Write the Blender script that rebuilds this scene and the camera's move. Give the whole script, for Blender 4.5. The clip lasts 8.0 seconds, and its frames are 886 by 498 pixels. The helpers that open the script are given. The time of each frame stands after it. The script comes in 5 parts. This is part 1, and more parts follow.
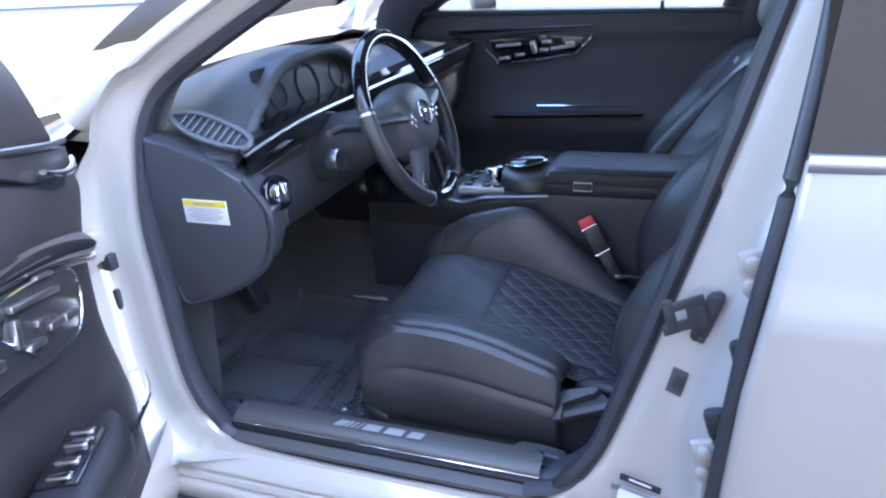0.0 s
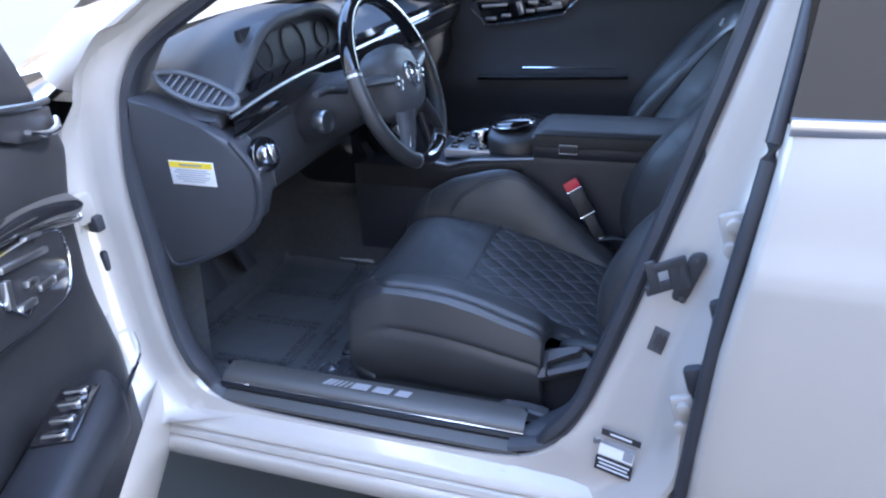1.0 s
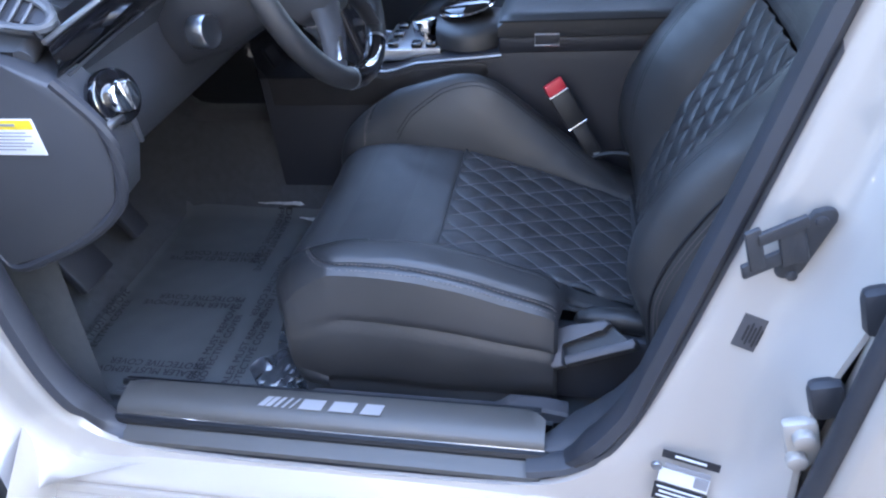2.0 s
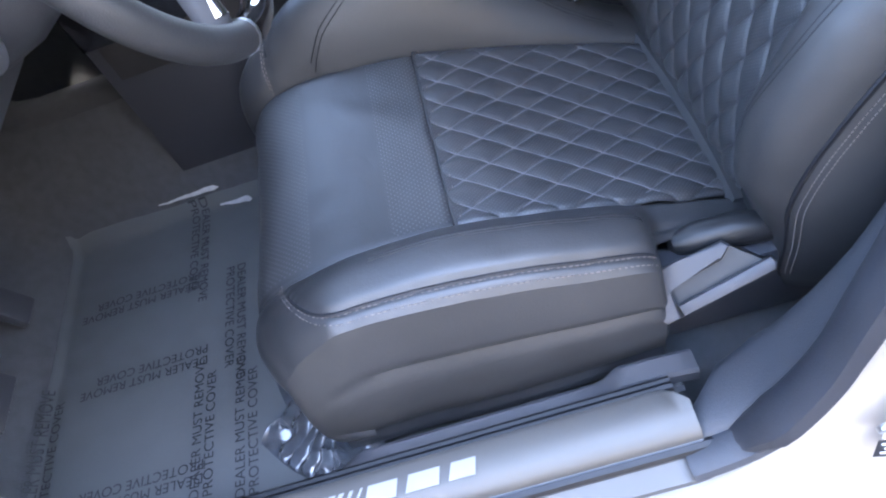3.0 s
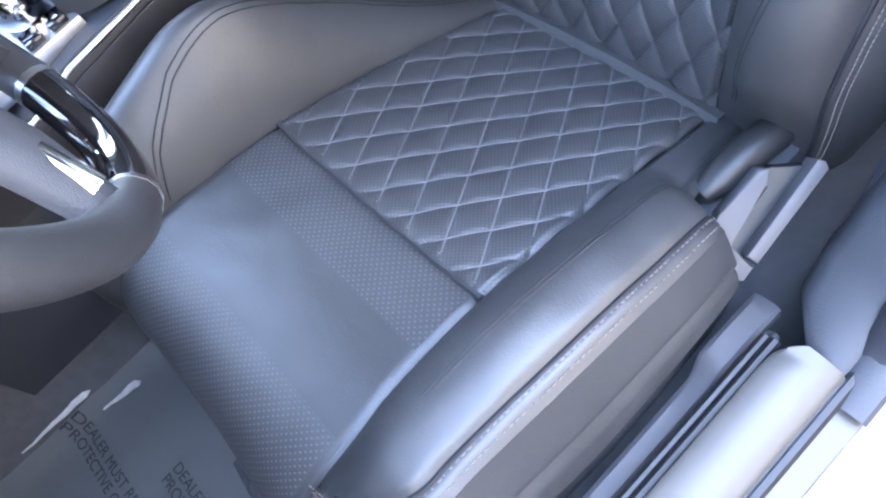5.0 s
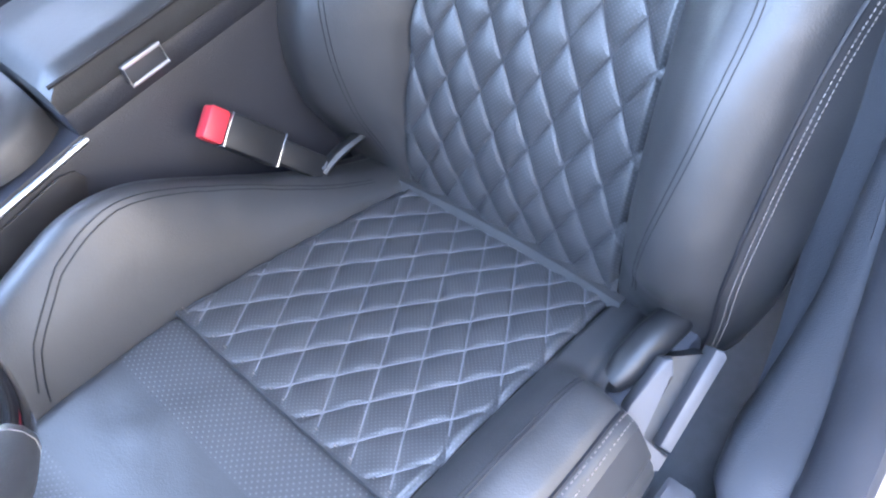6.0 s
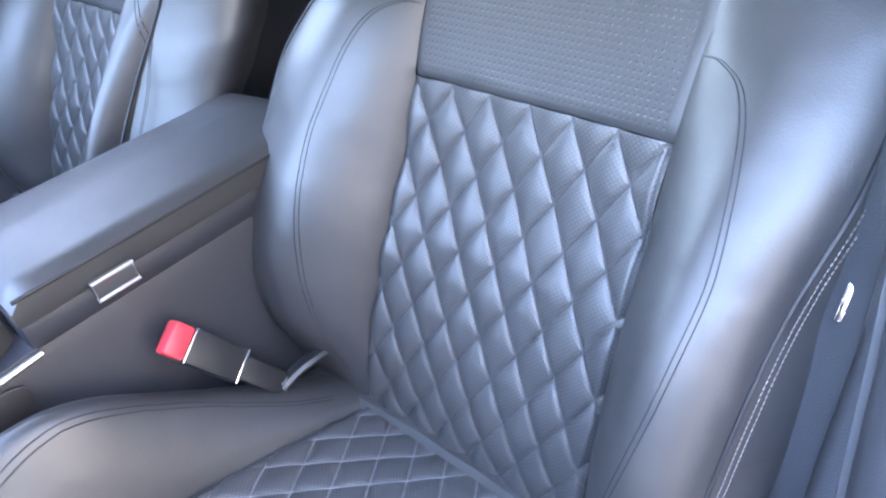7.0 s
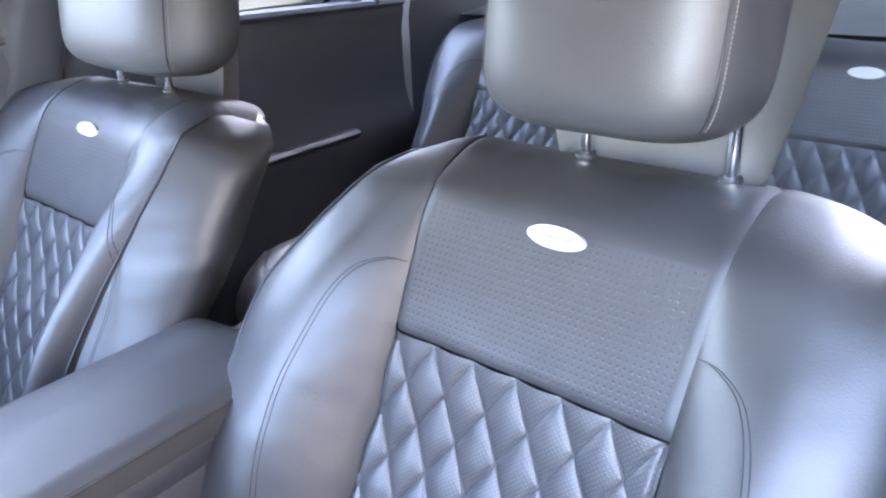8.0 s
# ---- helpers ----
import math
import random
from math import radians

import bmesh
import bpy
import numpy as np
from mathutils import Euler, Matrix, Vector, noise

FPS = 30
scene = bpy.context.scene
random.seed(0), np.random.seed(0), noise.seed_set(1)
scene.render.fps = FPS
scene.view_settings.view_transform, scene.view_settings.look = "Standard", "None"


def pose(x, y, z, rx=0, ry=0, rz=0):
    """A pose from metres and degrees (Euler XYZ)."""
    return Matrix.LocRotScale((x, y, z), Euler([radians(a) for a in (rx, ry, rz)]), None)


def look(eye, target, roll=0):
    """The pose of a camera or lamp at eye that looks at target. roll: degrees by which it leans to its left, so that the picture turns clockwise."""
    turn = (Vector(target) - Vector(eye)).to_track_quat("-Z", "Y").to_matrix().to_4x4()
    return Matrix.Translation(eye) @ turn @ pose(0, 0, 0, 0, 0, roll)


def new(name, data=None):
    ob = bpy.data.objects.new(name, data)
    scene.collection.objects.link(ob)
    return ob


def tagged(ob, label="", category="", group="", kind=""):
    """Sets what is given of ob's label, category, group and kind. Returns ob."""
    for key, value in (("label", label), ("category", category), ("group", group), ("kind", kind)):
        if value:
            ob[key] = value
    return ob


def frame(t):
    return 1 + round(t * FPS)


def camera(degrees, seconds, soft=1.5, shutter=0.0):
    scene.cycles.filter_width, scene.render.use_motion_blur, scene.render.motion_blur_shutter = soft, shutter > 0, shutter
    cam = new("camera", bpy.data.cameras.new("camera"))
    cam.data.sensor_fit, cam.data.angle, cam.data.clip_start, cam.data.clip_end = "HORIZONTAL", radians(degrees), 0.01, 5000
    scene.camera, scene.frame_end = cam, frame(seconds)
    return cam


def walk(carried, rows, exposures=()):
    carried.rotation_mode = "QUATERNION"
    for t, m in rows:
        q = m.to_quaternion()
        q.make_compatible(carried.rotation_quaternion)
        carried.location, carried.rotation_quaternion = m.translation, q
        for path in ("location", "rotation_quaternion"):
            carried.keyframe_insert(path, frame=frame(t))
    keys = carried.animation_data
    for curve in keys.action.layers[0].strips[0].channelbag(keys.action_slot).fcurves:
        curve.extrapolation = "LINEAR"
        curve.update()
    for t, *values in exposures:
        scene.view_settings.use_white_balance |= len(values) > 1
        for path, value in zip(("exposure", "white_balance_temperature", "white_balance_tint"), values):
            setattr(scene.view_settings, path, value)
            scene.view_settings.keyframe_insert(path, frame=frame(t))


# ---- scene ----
cam = camera(65.1, 8.0, soft=2.2)

PATH = [
    (0, (0.227, -1.033, 1.287), (-0.427, 0.686, 0.502), -3.7),
    (0.5, (0.266, -1.117, 1.31), (-0.374, 0.615, 0.542), -3.4),
    (1, (0.225, -1.048, 1.291), (-0.375, 0.643, 0.407), -3.1),
    (1.5, (0.112, -0.837, 1.253), (-0.371, 0.796, 0.205), -3.6),
    (1.7, (0.086, -0.768, 1.231), (-0.334, 0.849, 0.132), -3.9),
    (2.8, (-0.081, -0.367, 1.15), (-0.33, 0.957, -0.329), -19.0),
    (3, (-0.112, -0.302, 1.143), (-0.315, 0.935, -0.415), -24.8),
    (3.5, (-0.2, -0.181, 1.112), (-0.282, 0.893, -0.573), -32.8),
    (4, (-0.25, -0.087, 1.107), (-0.294, 0.844, -0.663), -40.1),
    (4.2, (-0.261, -0.087, 1.096), (-0.247, 0.881, -0.654), -38.8),
    (5.3, (-0.223, -0.062, 1.087), (0.168, 0.95, -0.593), -29.1),
    (5.5, (-0.215, -0.05, 1.098), (0.285, 0.949, -0.561), -24.9),
    (6, (-0.198, -0.035, 1.109), (0.507, 0.99, -0.457), -17.8),
    (6.5, (-0.179, -0.031, 1.127), (0.723, 1.066, -0.283), -12.5),
    (7, (-0.172, -0.013, 1.149), (0.92, 1.124, -0.082), -8.4),
    (7.5, (-0.18, 0.037, 1.201), (1.125, 1.123, 0.144), -3.2),
    (8, (-0.13, 0.056, 1.217), (1.263, 1.221, 0.379), -2.1),
]
EXPOSURES = [(0, 4.05, 5950, 14), (0.5, 3.85, 5950, 14), (1.1, 3.95, 6000, 13), (1.7, 4.2, 6150, 13), (2.8, 5.15, 6700, 14), (3.5, 5.6, 7200, 15), (4.2, 5.7, 7200, 15), (5.5, 6.07, 7100, 14), (7, 6.35, 7200, 17), (8, 6.42, 7450, 21)]
walk(cam, [(t, look(e, g, r)) for t, e, g, r in PATH], EXPOSURES)
from mathutils.bvhtree import BVHTree

# ---- light ----
world = bpy.data.worlds.new("daylight")
scene.world = world
world.use_nodes = True
wn = world.node_tree.nodes
sky = wn.new("ShaderNodeTexSky")
sky.sky_type = "NISHITA"
sky.sun_disc = False
sky.sun_elevation = radians(42)
sky.sun_rotation = radians(63)
wn["Background"].inputs["Strength"].default_value = 0.15
world.node_tree.links.new(sky.outputs["Color"], wn["Background"].inputs["Color"])
sun = new("sun", bpy.data.lights.new("sun", "SUN"))
sun.data.energy = 2.2
sun.data.angle = radians(10)
sun.data.color = (1.0, 0.95, 0.88)
sun.matrix_world = look((5.0, 2.5, 5.0), (0, 0, 0))


# ---- materials ----
def material(name, color, rough=0.5, metal=0.0, vary=0.15, scale=8.0, bump=0.0, bump_scale=400.0, coat=0.0,
             kind="noise", rough_vary=0.1, dots=0.0, sheen=0.0, spec=0.5, coat_rough=0.08, hole=(0.008, 0.008, 0.010), tilt=45, crease=0.0):
    m = bpy.data.materials.new(name)
    m.use_nodes = True
    nt = m.node_tree
    n, l = nt.nodes, nt.links
    b = n["Principled BSDF"]
    tc = n.new("ShaderNodeTexCoord")
    big = n.new("ShaderNodeTexNoise")
    big.inputs["Scale"].default_value = scale
    big.inputs["Detail"].default_value = 6
    l.new(tc.outputs["Object"], big.inputs["Vector"])
    mix = n.new("ShaderNodeMix")
    mix.data_type = "RGBA"
    mix.inputs[6].default_value = (*[c * (1 - vary) for c in color], 1)
    mix.inputs[7].default_value = (*[min(1, c * (1 + vary)) for c in color], 1)
    l.new(big.outputs["Fac"], mix.inputs["Factor"])
    out = mix.outputs[2]
    rr = n.new("ShaderNodeMapRange")
    rr.inputs["To Min"].default_value = max(0.02, rough - rough_vary)
    rr.inputs["To Max"].default_value = min(1, rough + rough_vary)
    l.new(big.outputs["Fac"], rr.inputs["Value"])
    l.new(rr.outputs["Result"], b.inputs["Roughness"])
    b.inputs["Metallic"].default_value = metal
    b.inputs["Specular IOR Level"].default_value = spec
    b.inputs["Coat Weight"].default_value = coat
    b.inputs["Coat Roughness"].default_value = coat_rough
    b.inputs["Sheen Weight"].default_value = sheen
    height = None
    if bump:
        if kind == "leather":
            tx = n.new("ShaderNodeTexVoronoi")
            tx.inputs["Scale"].default_value = bump_scale
            src = tx.outputs["Distance"]
        else:
            tx = n.new("ShaderNodeTexNoise")
            tx.inputs["Scale"].default_value = bump_scale
            tx.inputs["Detail"].default_value = 3
            src = tx.outputs["Fac"]
        l.new(tc.outputs["Object"], tx.inputs["Vector"])
        height = src
        if crease:
            wr = n.new("ShaderNodeTexNoise")
            wr.inputs["Scale"].default_value = 16
            wr.inputs["Detail"].default_value = 3
            wr.inputs["Distortion"].default_value = 1.2
            l.new(tc.outputs["Object"], wr.inputs["Vector"])
            add = n.new("ShaderNodeMath")
            add.operation = "MULTIPLY_ADD"
            add.inputs[1].default_value = crease
            l.new(wr.outputs["Fac"], add.inputs[0])
            l.new(src, add.inputs[2])
            height = add.outputs["Value"]
    if dots:
        sc = n.new("ShaderNodeVectorMath")
        sc.operation = "SCALE"
        sc.inputs["Scale"].default_value = 1.0 / dots
        turn = n.new("ShaderNodeMapping")
        turn.inputs["Rotation"].default_value = (0, 0, radians(tilt))
        l.new(tc.outputs["UV"], turn.inputs["Vector"])
        l.new(turn.outputs["Vector"], sc.inputs[0])
        fr = n.new("ShaderNodeVectorMath")
        fr.operation = "FRACTION"
        l.new(sc.outputs[0], fr.inputs[0])
        ds = n.new("ShaderNodeVectorMath")
        ds.operation = "DISTANCE"
        l.new(fr.outputs[0], ds.inputs[0])
        ds.inputs[1].default_value = (0.5, 0.5, 0)
        pit = n.new("ShaderNodeMapRange")
        pit.inputs["From Min"].default_value = 0.12
        pit.inputs["From Max"].default_value = 0.28
        l.new(ds.outputs["Value"], pit.inputs["Value"])
        dark = n.new("ShaderNodeMix")
        dark.data_type = "RGBA"
        dark.inputs[6].default_value = (*hole, 1)
        l.new(pit.outputs["Result"], dark.inputs["Factor"])
        l.new(out, dark.inputs[7])
        out = dark.outputs[2]
        height = pit.outputs["Result"]
    if height:
        bp = n.new("ShaderNodeBump")
        bp.inputs["Strength"].default_value = bump
        bp.inputs["Distance"].default_value = 0.001
        l.new(height, bp.inputs["Height"])
        l.new(bp.outputs["Normal"], b.inputs["Normal"])
    l.new(out, b.inputs["Base Color"])
    return m


def glass(name, tint, rough=0.0):
    m = bpy.data.materials.new(name)
    m.use_nodes = True
    n, l = m.node_tree.nodes, m.node_tree.links
    n.remove(n["Principled BSDF"])
    tr, gl, mx, fz = n.new("ShaderNodeBsdfTransparent"), n.new("ShaderNodeBsdfGlossy"), n.new("ShaderNodeMixShader"), n.new("ShaderNodeFresnel")
    tr.inputs["Color"].default_value = (*tint, 1)
    gl.inputs["Roughness"].default_value = rough
    l.new(fz.outputs["Fac"], mx.inputs["Fac"])
    l.new(tr.outputs[0], mx.inputs[1])
    l.new(gl.outputs[0], mx.inputs[2])
    l.new(mx.outputs[0], n["Material Output"].inputs["Surface"])
    return m


LEATHER = material("black_leather", (0.030, 0.0303, 0.0325), 0.48, vary=0.3, scale=9, bump=0.12, bump_scale=620, kind="leather", rough_vary=0.12, spec=0.95, crease=6.0)
PERF = material("perforated_leather", (0.037, 0.0374, 0.040), 0.46, vary=0.2, scale=14, bump=0.4, dots=0.0052, rough_vary=0.05, spec=0.9, hole=(0.085, 0.087, 0.093))
BPERF = material("fine_perforated_leather", (0.040, 0.0404, 0.043), 0.46, vary=0.2, scale=14, bump=0.35, dots=0.0066, rough_vary=0.05, spec=0.9, hole=(0.02, 0.02, 0.023), tilt=0)
QUILT = material("quilted_perforated_leather", (0.036, 0.0364, 0.039), 0.45, vary=0.25, scale=14, bump=0.3, dots=0.0036, rough_vary=0.05, spec=0.88, hole=(0.075, 0.076, 0.083))
SEAM = material("seam_leather", (0.015, 0.016, 0.02), 0.5, bump=0.2, bump_scale=700)
THREAD = material("grey_thread", (0.20, 0.172, 0.160), 0.7, bump=0.3, bump_scale=1500)
PLASTIC = material("black_plastic", (0.055, 0.057, 0.065), 0.42, vary=0.12, scale=10, bump=0.25, bump_scale=900, kind="leather")
PILLARTRIM = material("moulded_pillar_plastic", (0.052, 0.056, 0.066), 0.5, vary=0.12, scale=8, bump=0.3, bump_scale=900, kind="leather")
DOORTRIM = material("black_door_leather", (0.013, 0.014, 0.018), 0.42, vary=0.2, scale=9, bump=0.2, bump_scale=800, kind="leather")
DOORSKIN = material("dark_door_skin", (0.026, 0.028, 0.036), 0.45, vary=0.18, scale=9, bump=0.25, bump_scale=800, kind="leather")
SOFT = material("soft_dash_skin", (0.082, 0.086, 0.096), 0.47, vary=0.15, scale=9, bump=0.3, bump_scale=800, kind="leather")
GREYPLASTIC = material("grey_plastic", (0.076, 0.075, 0.082), 0.5, vary=0.08, bump=0.15, bump_scale=900)
# headrest shell: sunlight from behind is put into the pale base colour
SUNLIT_SHELL = material("shell_painted_sunlit", (0.17, 0.164, 0.160), 0.5, vary=0.08, bump=0.15, bump_scale=900)
GLOSS = material("piano_black", (0.008, 0.008, 0.01), 0.08, vary=0.2, coat=1.0, rough_vary=0.03, coat_rough=0.03)
WOOD = material("dark_ribbed_wood", (0.035, 0.033, 0.033), 0.35, vary=0.4, scale=30, coat=0.4)
CHROME = material("chrome", (0.85, 0.86, 0.88), 0.1, 1.0, vary=0.03, rough_vary=0.05)
SATIN = material("satin_silver", (0.55, 0.56, 0.58), 0.32, 1.0, vary=0.05)
STEEL = material("brushed_steel", (0.116, 0.111, 0.105), 0.46, 0.45, vary=0.08, scale=25, bump=0.05, bump_scale=1200)
PAINT = material("white_paint", (0.45, 0.412, 0.372), 0.3, vary=0.02, scale=3, coat=1.0, rough_vary=0.05, bump=0.02, bump_scale=300)
GASKET = material("sill_gasket_rubber", (0.011, 0.012, 0.015), 0.42, vary=0.2, scale=20, bump=0.15, bump_scale=600)
RUBBER = material("black_rubber", (0.036, 0.038, 0.046), 0.5, vary=0.25, scale=18, bump=0.2, bump_scale=500)
CARPET = material("black_carpet", (0.060, 0.063, 0.069), 0.95, vary=0.35, scale=60, bump=0.9, bump_scale=900, sheen=0.2)
FILM = material("protective_film", (0.098, 0.104, 0.108), 0.29, vary=0.05, scale=12, bump=0.15, bump_scale=45, rough_vary=0.03)
CLEARFILM = material("crinkled_clear_film", (0.07, 0.075, 0.085), 0.12, vary=0.4, scale=60, bump=0.1, bump_scale=90, coat=1.0, spec=0.9)
BTHREAD = material("dark_quilting_thread", (0.05, 0.05, 0.056), 0.6, bump=0.3, bump_scale=1500)
QTHREAD = material("quilting_thread", (0.14, 0.14, 0.155), 0.6, bump=0.3, bump_scale=1500)
BUCKLE = material("black_buckle_plastic", (0.016, 0.017, 0.019), 0.42, vary=0.2, bump=0.15, bump_scale=700)
MARK = material("pale_print", (0.32, 0.32, 0.33), 0.5, vary=0.03)
# clear film folds: the pale base colour is a painted glint
FOLD_GLINT = material("film_fold_glint", (0.45, 0.46, 0.48), 0.22, vary=0.4, scale=90, coat=0.6)
INK = material("black_ink", (0.02, 0.02, 0.025), 0.5)
RED = material("red_button", (0.75, 0.05, 0.07), 0.35, vary=0.06)
WHITE = material("white_print", (0.75, 0.75, 0.76), 0.5, vary=0.03)
YELLOW = material("yellow_print", (0.85, 0.62, 0.04), 0.5, vary=0.04)
GREYPRINT = material("grey_print", (0.28, 0.28, 0.30), 0.5)
BADGE = material("badge_silver", (0.80, 0.81, 0.82), 0.25, 0.6, vary=0.03)
GROUND = material("dusty_ground", (0.045, 0.041, 0.038), 0.9, vary=0.25, scale=1.2, bump=0.5, bump_scale=60)
TWIG = material("dry_twig", (0.35, 0.31, 0.27), 0.9)
HEADLINER = material("grey_headliner", (0.62, 0.60, 0.57), 0.95, bump=0.4, bump_scale=700)
WALLMAT = material("far_wall_render", (0.46, 0.43, 0.40), 0.9, vary=0.1, scale=0.6)
# grey of the added wall, chosen for how much light it bounces
BOUNCEWALL = material("unseen_bounce_wall_grey", (0.17, 0.16, 0.15), 0.9, vary=0.15, scale=0.6)
GLASS = glass("window_glass", (0.90, 0.92, 0.92))
TINT = glass("tinted_glass", (0.08, 0.095, 0.10))


# ---- mesh helpers ----
def spline(pts, n, closed=False):
    p = np.array(pts, float)
    m = len(p)
    t = np.linspace(0, m if closed else m - 1, n, endpoint=not closed)
    out = []
    for v in t:
        i = int(v) if closed else min(int(v), m - 2)
        f = v - i
        if closed:
            a, b, c, d = (p[(i + k) % m] for k in (-1, 0, 1, 2))
        else:
            a, b, c, d = p[max(i - 1, 0)], p[i], p[i + 1], p[min(i + 2, m - 1)]
        out.append(0.5 * (2 * b + (c - a) * f + (2 * a - 5 * b + 4 * c - d) * f * f + (3 * b - a - 3 * c + d) * f ** 3))
    return np.array(out)


def curve_at(pts, n=200):
    """A function of the share of arc length that gives points on the smooth curve through pts."""
    q = spline(pts, n)
    s = np.r_[0, np.cumsum(np.linalg.norm(np.diff(q, axis=0), axis=1))]
    return (lambda u: np.array([np.interp(u * s[-1], s, q[:, k]) for k in range(q.shape[1])])), s[-1]


def rows_mesh(bm, rows, closed_u=False, closed_v=False, uv=None):
    vs = [[bm.verts.new(tuple(p)) for p in r] for r in rows]
    nu, nv = len(vs), len(vs[0])
    lay = bm.loops.layers.uv.verify() if uv is not None else None
    for i in range(nu if closed_u else nu - 1):
        for j in range(nv if closed_v else nv - 1):
            ij = [(i, j), ((i + 1) % nu, j), ((i + 1) % nu, (j + 1) % nv), (i, (j + 1) % nv)]
            try:
                f = bm.faces.new([vs[a][b] for a, b in ij])
            except ValueError:
                continue
            if lay:
                for lp, (a, b) in zip(f.loops, ij):
                    lp[lay].uv = uv[a][b]
    return vs


def tube(bm, pts, r, seg=8, closed=False, flat=1.0):
    pts = [Vector(p) for p in pts]
    n = len(pts)
    rings = []
    up = Vector((0.13, 0.21, 0.97))
    for i, p in enumerate(pts):
        a = pts[(i - 1) % n] if closed or i else p
        b = pts[(i + 1) % n] if closed or i < n - 1 else p
        d = (b - a).normalized()
        x = up.cross(d)
        if x.length < 1e-3:
            x = Vector((1, 0, 0)).cross(d)
        x.normalize()
        y = d.cross(x)
        rr = float(r[i] if hasattr(r, "__len__") else r)
        rings.append([p + rr * (math.cos(2 * math.pi * k / seg) * x + flat * math.sin(2 * math.pi * k / seg) * y) for k in range(seg)])
    vs = rows_mesh(bm, rings, closed_u=closed, closed_v=True)
    if not closed:
        bm.faces.new(vs[0])
        bm.faces.new(vs[-1][::-1])


def rbox(bm, c, s, bev=0.004, m=None, seg=2):
    g = bmesh.ops.create_cube(bm, size=1.0)["verts"]
    bmesh.ops.scale(bm, vec=s, verts=g)
    if bev:
        es = list({e for v in g for e in v.link_edges})
        r = bmesh.ops.bevel(bm, geom=es, offset=min(bev, min(s) * 0.49), segments=seg, affect="EDGES", profile=0.5)
        g = list({v for f in r["faces"] for v in f.verts} | {v for v in g if v.is_valid})
    mm = Matrix.Translation(c) @ (m or Matrix.Identity(4))
    bmesh.ops.transform(bm, matrix=mm, verts=g)


def prism(bm, outline, a, b, axis="y", bev=0.0):
    """A plate with an outline in two axes, from a to b along the third."""
    def put(u, v, w):
        return {"y": (u, w, v), "x": (w, u, v), "z": (u, v, w)}[axis]
    lo = [bm.verts.new(put(u, v, a)) for u, v in outline]
    hi = [bm.verts.new(put(u, v, b)) for u, v in outline]
    n = len(lo)
    fs = [bm.faces.new(lo), bm.faces.new(hi[::-1])]
    for i in range(n):
        fs.append(bm.faces.new((lo[i], hi[i], hi[(i + 1) % n], lo[(i + 1) % n])))
    if bev:
        es = [e for e in fs[0].edges] + [e for e in fs[1].edges]
        bmesh.ops.bevel(bm, geom=es, offset=bev, segments=2, affect="EDGES", profile=0.5)


def cyl(bm, c, d, r, h, seg=24, r2=None, bev=0.0):
    d = Vector(d).normalized()
    q = d.to_track_quat("Z", "Y").to_matrix().to_4x4()
    g = bmesh.ops.create_cone(bm, cap_ends=True, segments=seg, radius1=r, radius2=r if r2 is None else r2, depth=h)["verts"]
    if bev:
        es = [e for e in {e for v in g for e in v.link_edges} if e.calc_face_angle(0) > 1]
        rr = bmesh.ops.bevel(bm, geom=es, offset=bev, segments=2, affect="EDGES", profile=0.5)
        g = list({v for f in rr["faces"] for v in f.verts} | {v for v in g if v.is_valid})
    bmesh.ops.transform(bm, matrix=Matrix.Translation(c) @ q, verts=g)


def bag(name, bm, mat, sharp=38):
    bmesh.ops.recalc_face_normals(bm, faces=bm.faces[:])
    for f in bm.faces:
        f.smooth = True
    for e in bm.edges:
        if len(e.link_faces) == 2 and e.calc_face_angle(0) > radians(sharp):
            e.smooth = False
    me = bpy.data.meshes.new(name)
    bm.to_mesh(me)
    bm.free()
    me.materials.append(mat)
    return me


def thing(name, base, label, category, group="", kind="", rz=0.0):
    ob = new(name)
    ob.matrix_world = pose(*base, 0, 0, rz)
    ob.empty_display_size = 0.05
    return tagged(ob, label, category, group, kind)


def part(name, bm, mat, parent, label="", local=False, kind=""):
    """One mesh object under a thing or a part; its points are in the world unless local."""
    ob = new(name, bag(name, bm, mat))
    ob.parent = parent
    if not local:
        top = parent.parent or parent
        ob.matrix_parent_inverse = (Matrix.Identity(4) if parent.parent else top.matrix_basis.inverted())
    return tagged(ob, label, kind=kind)


def single(name, bm, mat, label, category, kind="", group=""):
    return tagged(new(name, bag(name, bm, mat)), label, category, group, kind)


B = bmesh.new

# ---- ground and distance ----
bm = B()
rows_mesh(bm, [[(x, y, 0) for y in (-400, -40, -6, 8, 40, 400)] for x in (-400, -40, -6, 8, 40, 400)])
single("ground", bm, GROUND, "dusty grey paved yard round the car", "ground", "structure")

MID = 0.735          # middle of the car across
DY = 0.78            # from one front seat's middle to the other's
C = 0.345            # middle of the driver's seat


def lean(z):
    return float(np.interp(z, [0.35, 0.45, 0.68, 0.78, 1.03, 1.2, 1.4], [-0.09, -0.085, -0.05, -0.037, 0.0, 0.05, 0.13]))


# ---- the car's shell ----
car = thing("car_body", (0.3, MID, 0), "white four-door car body with its front door open", "car", kind="structure")
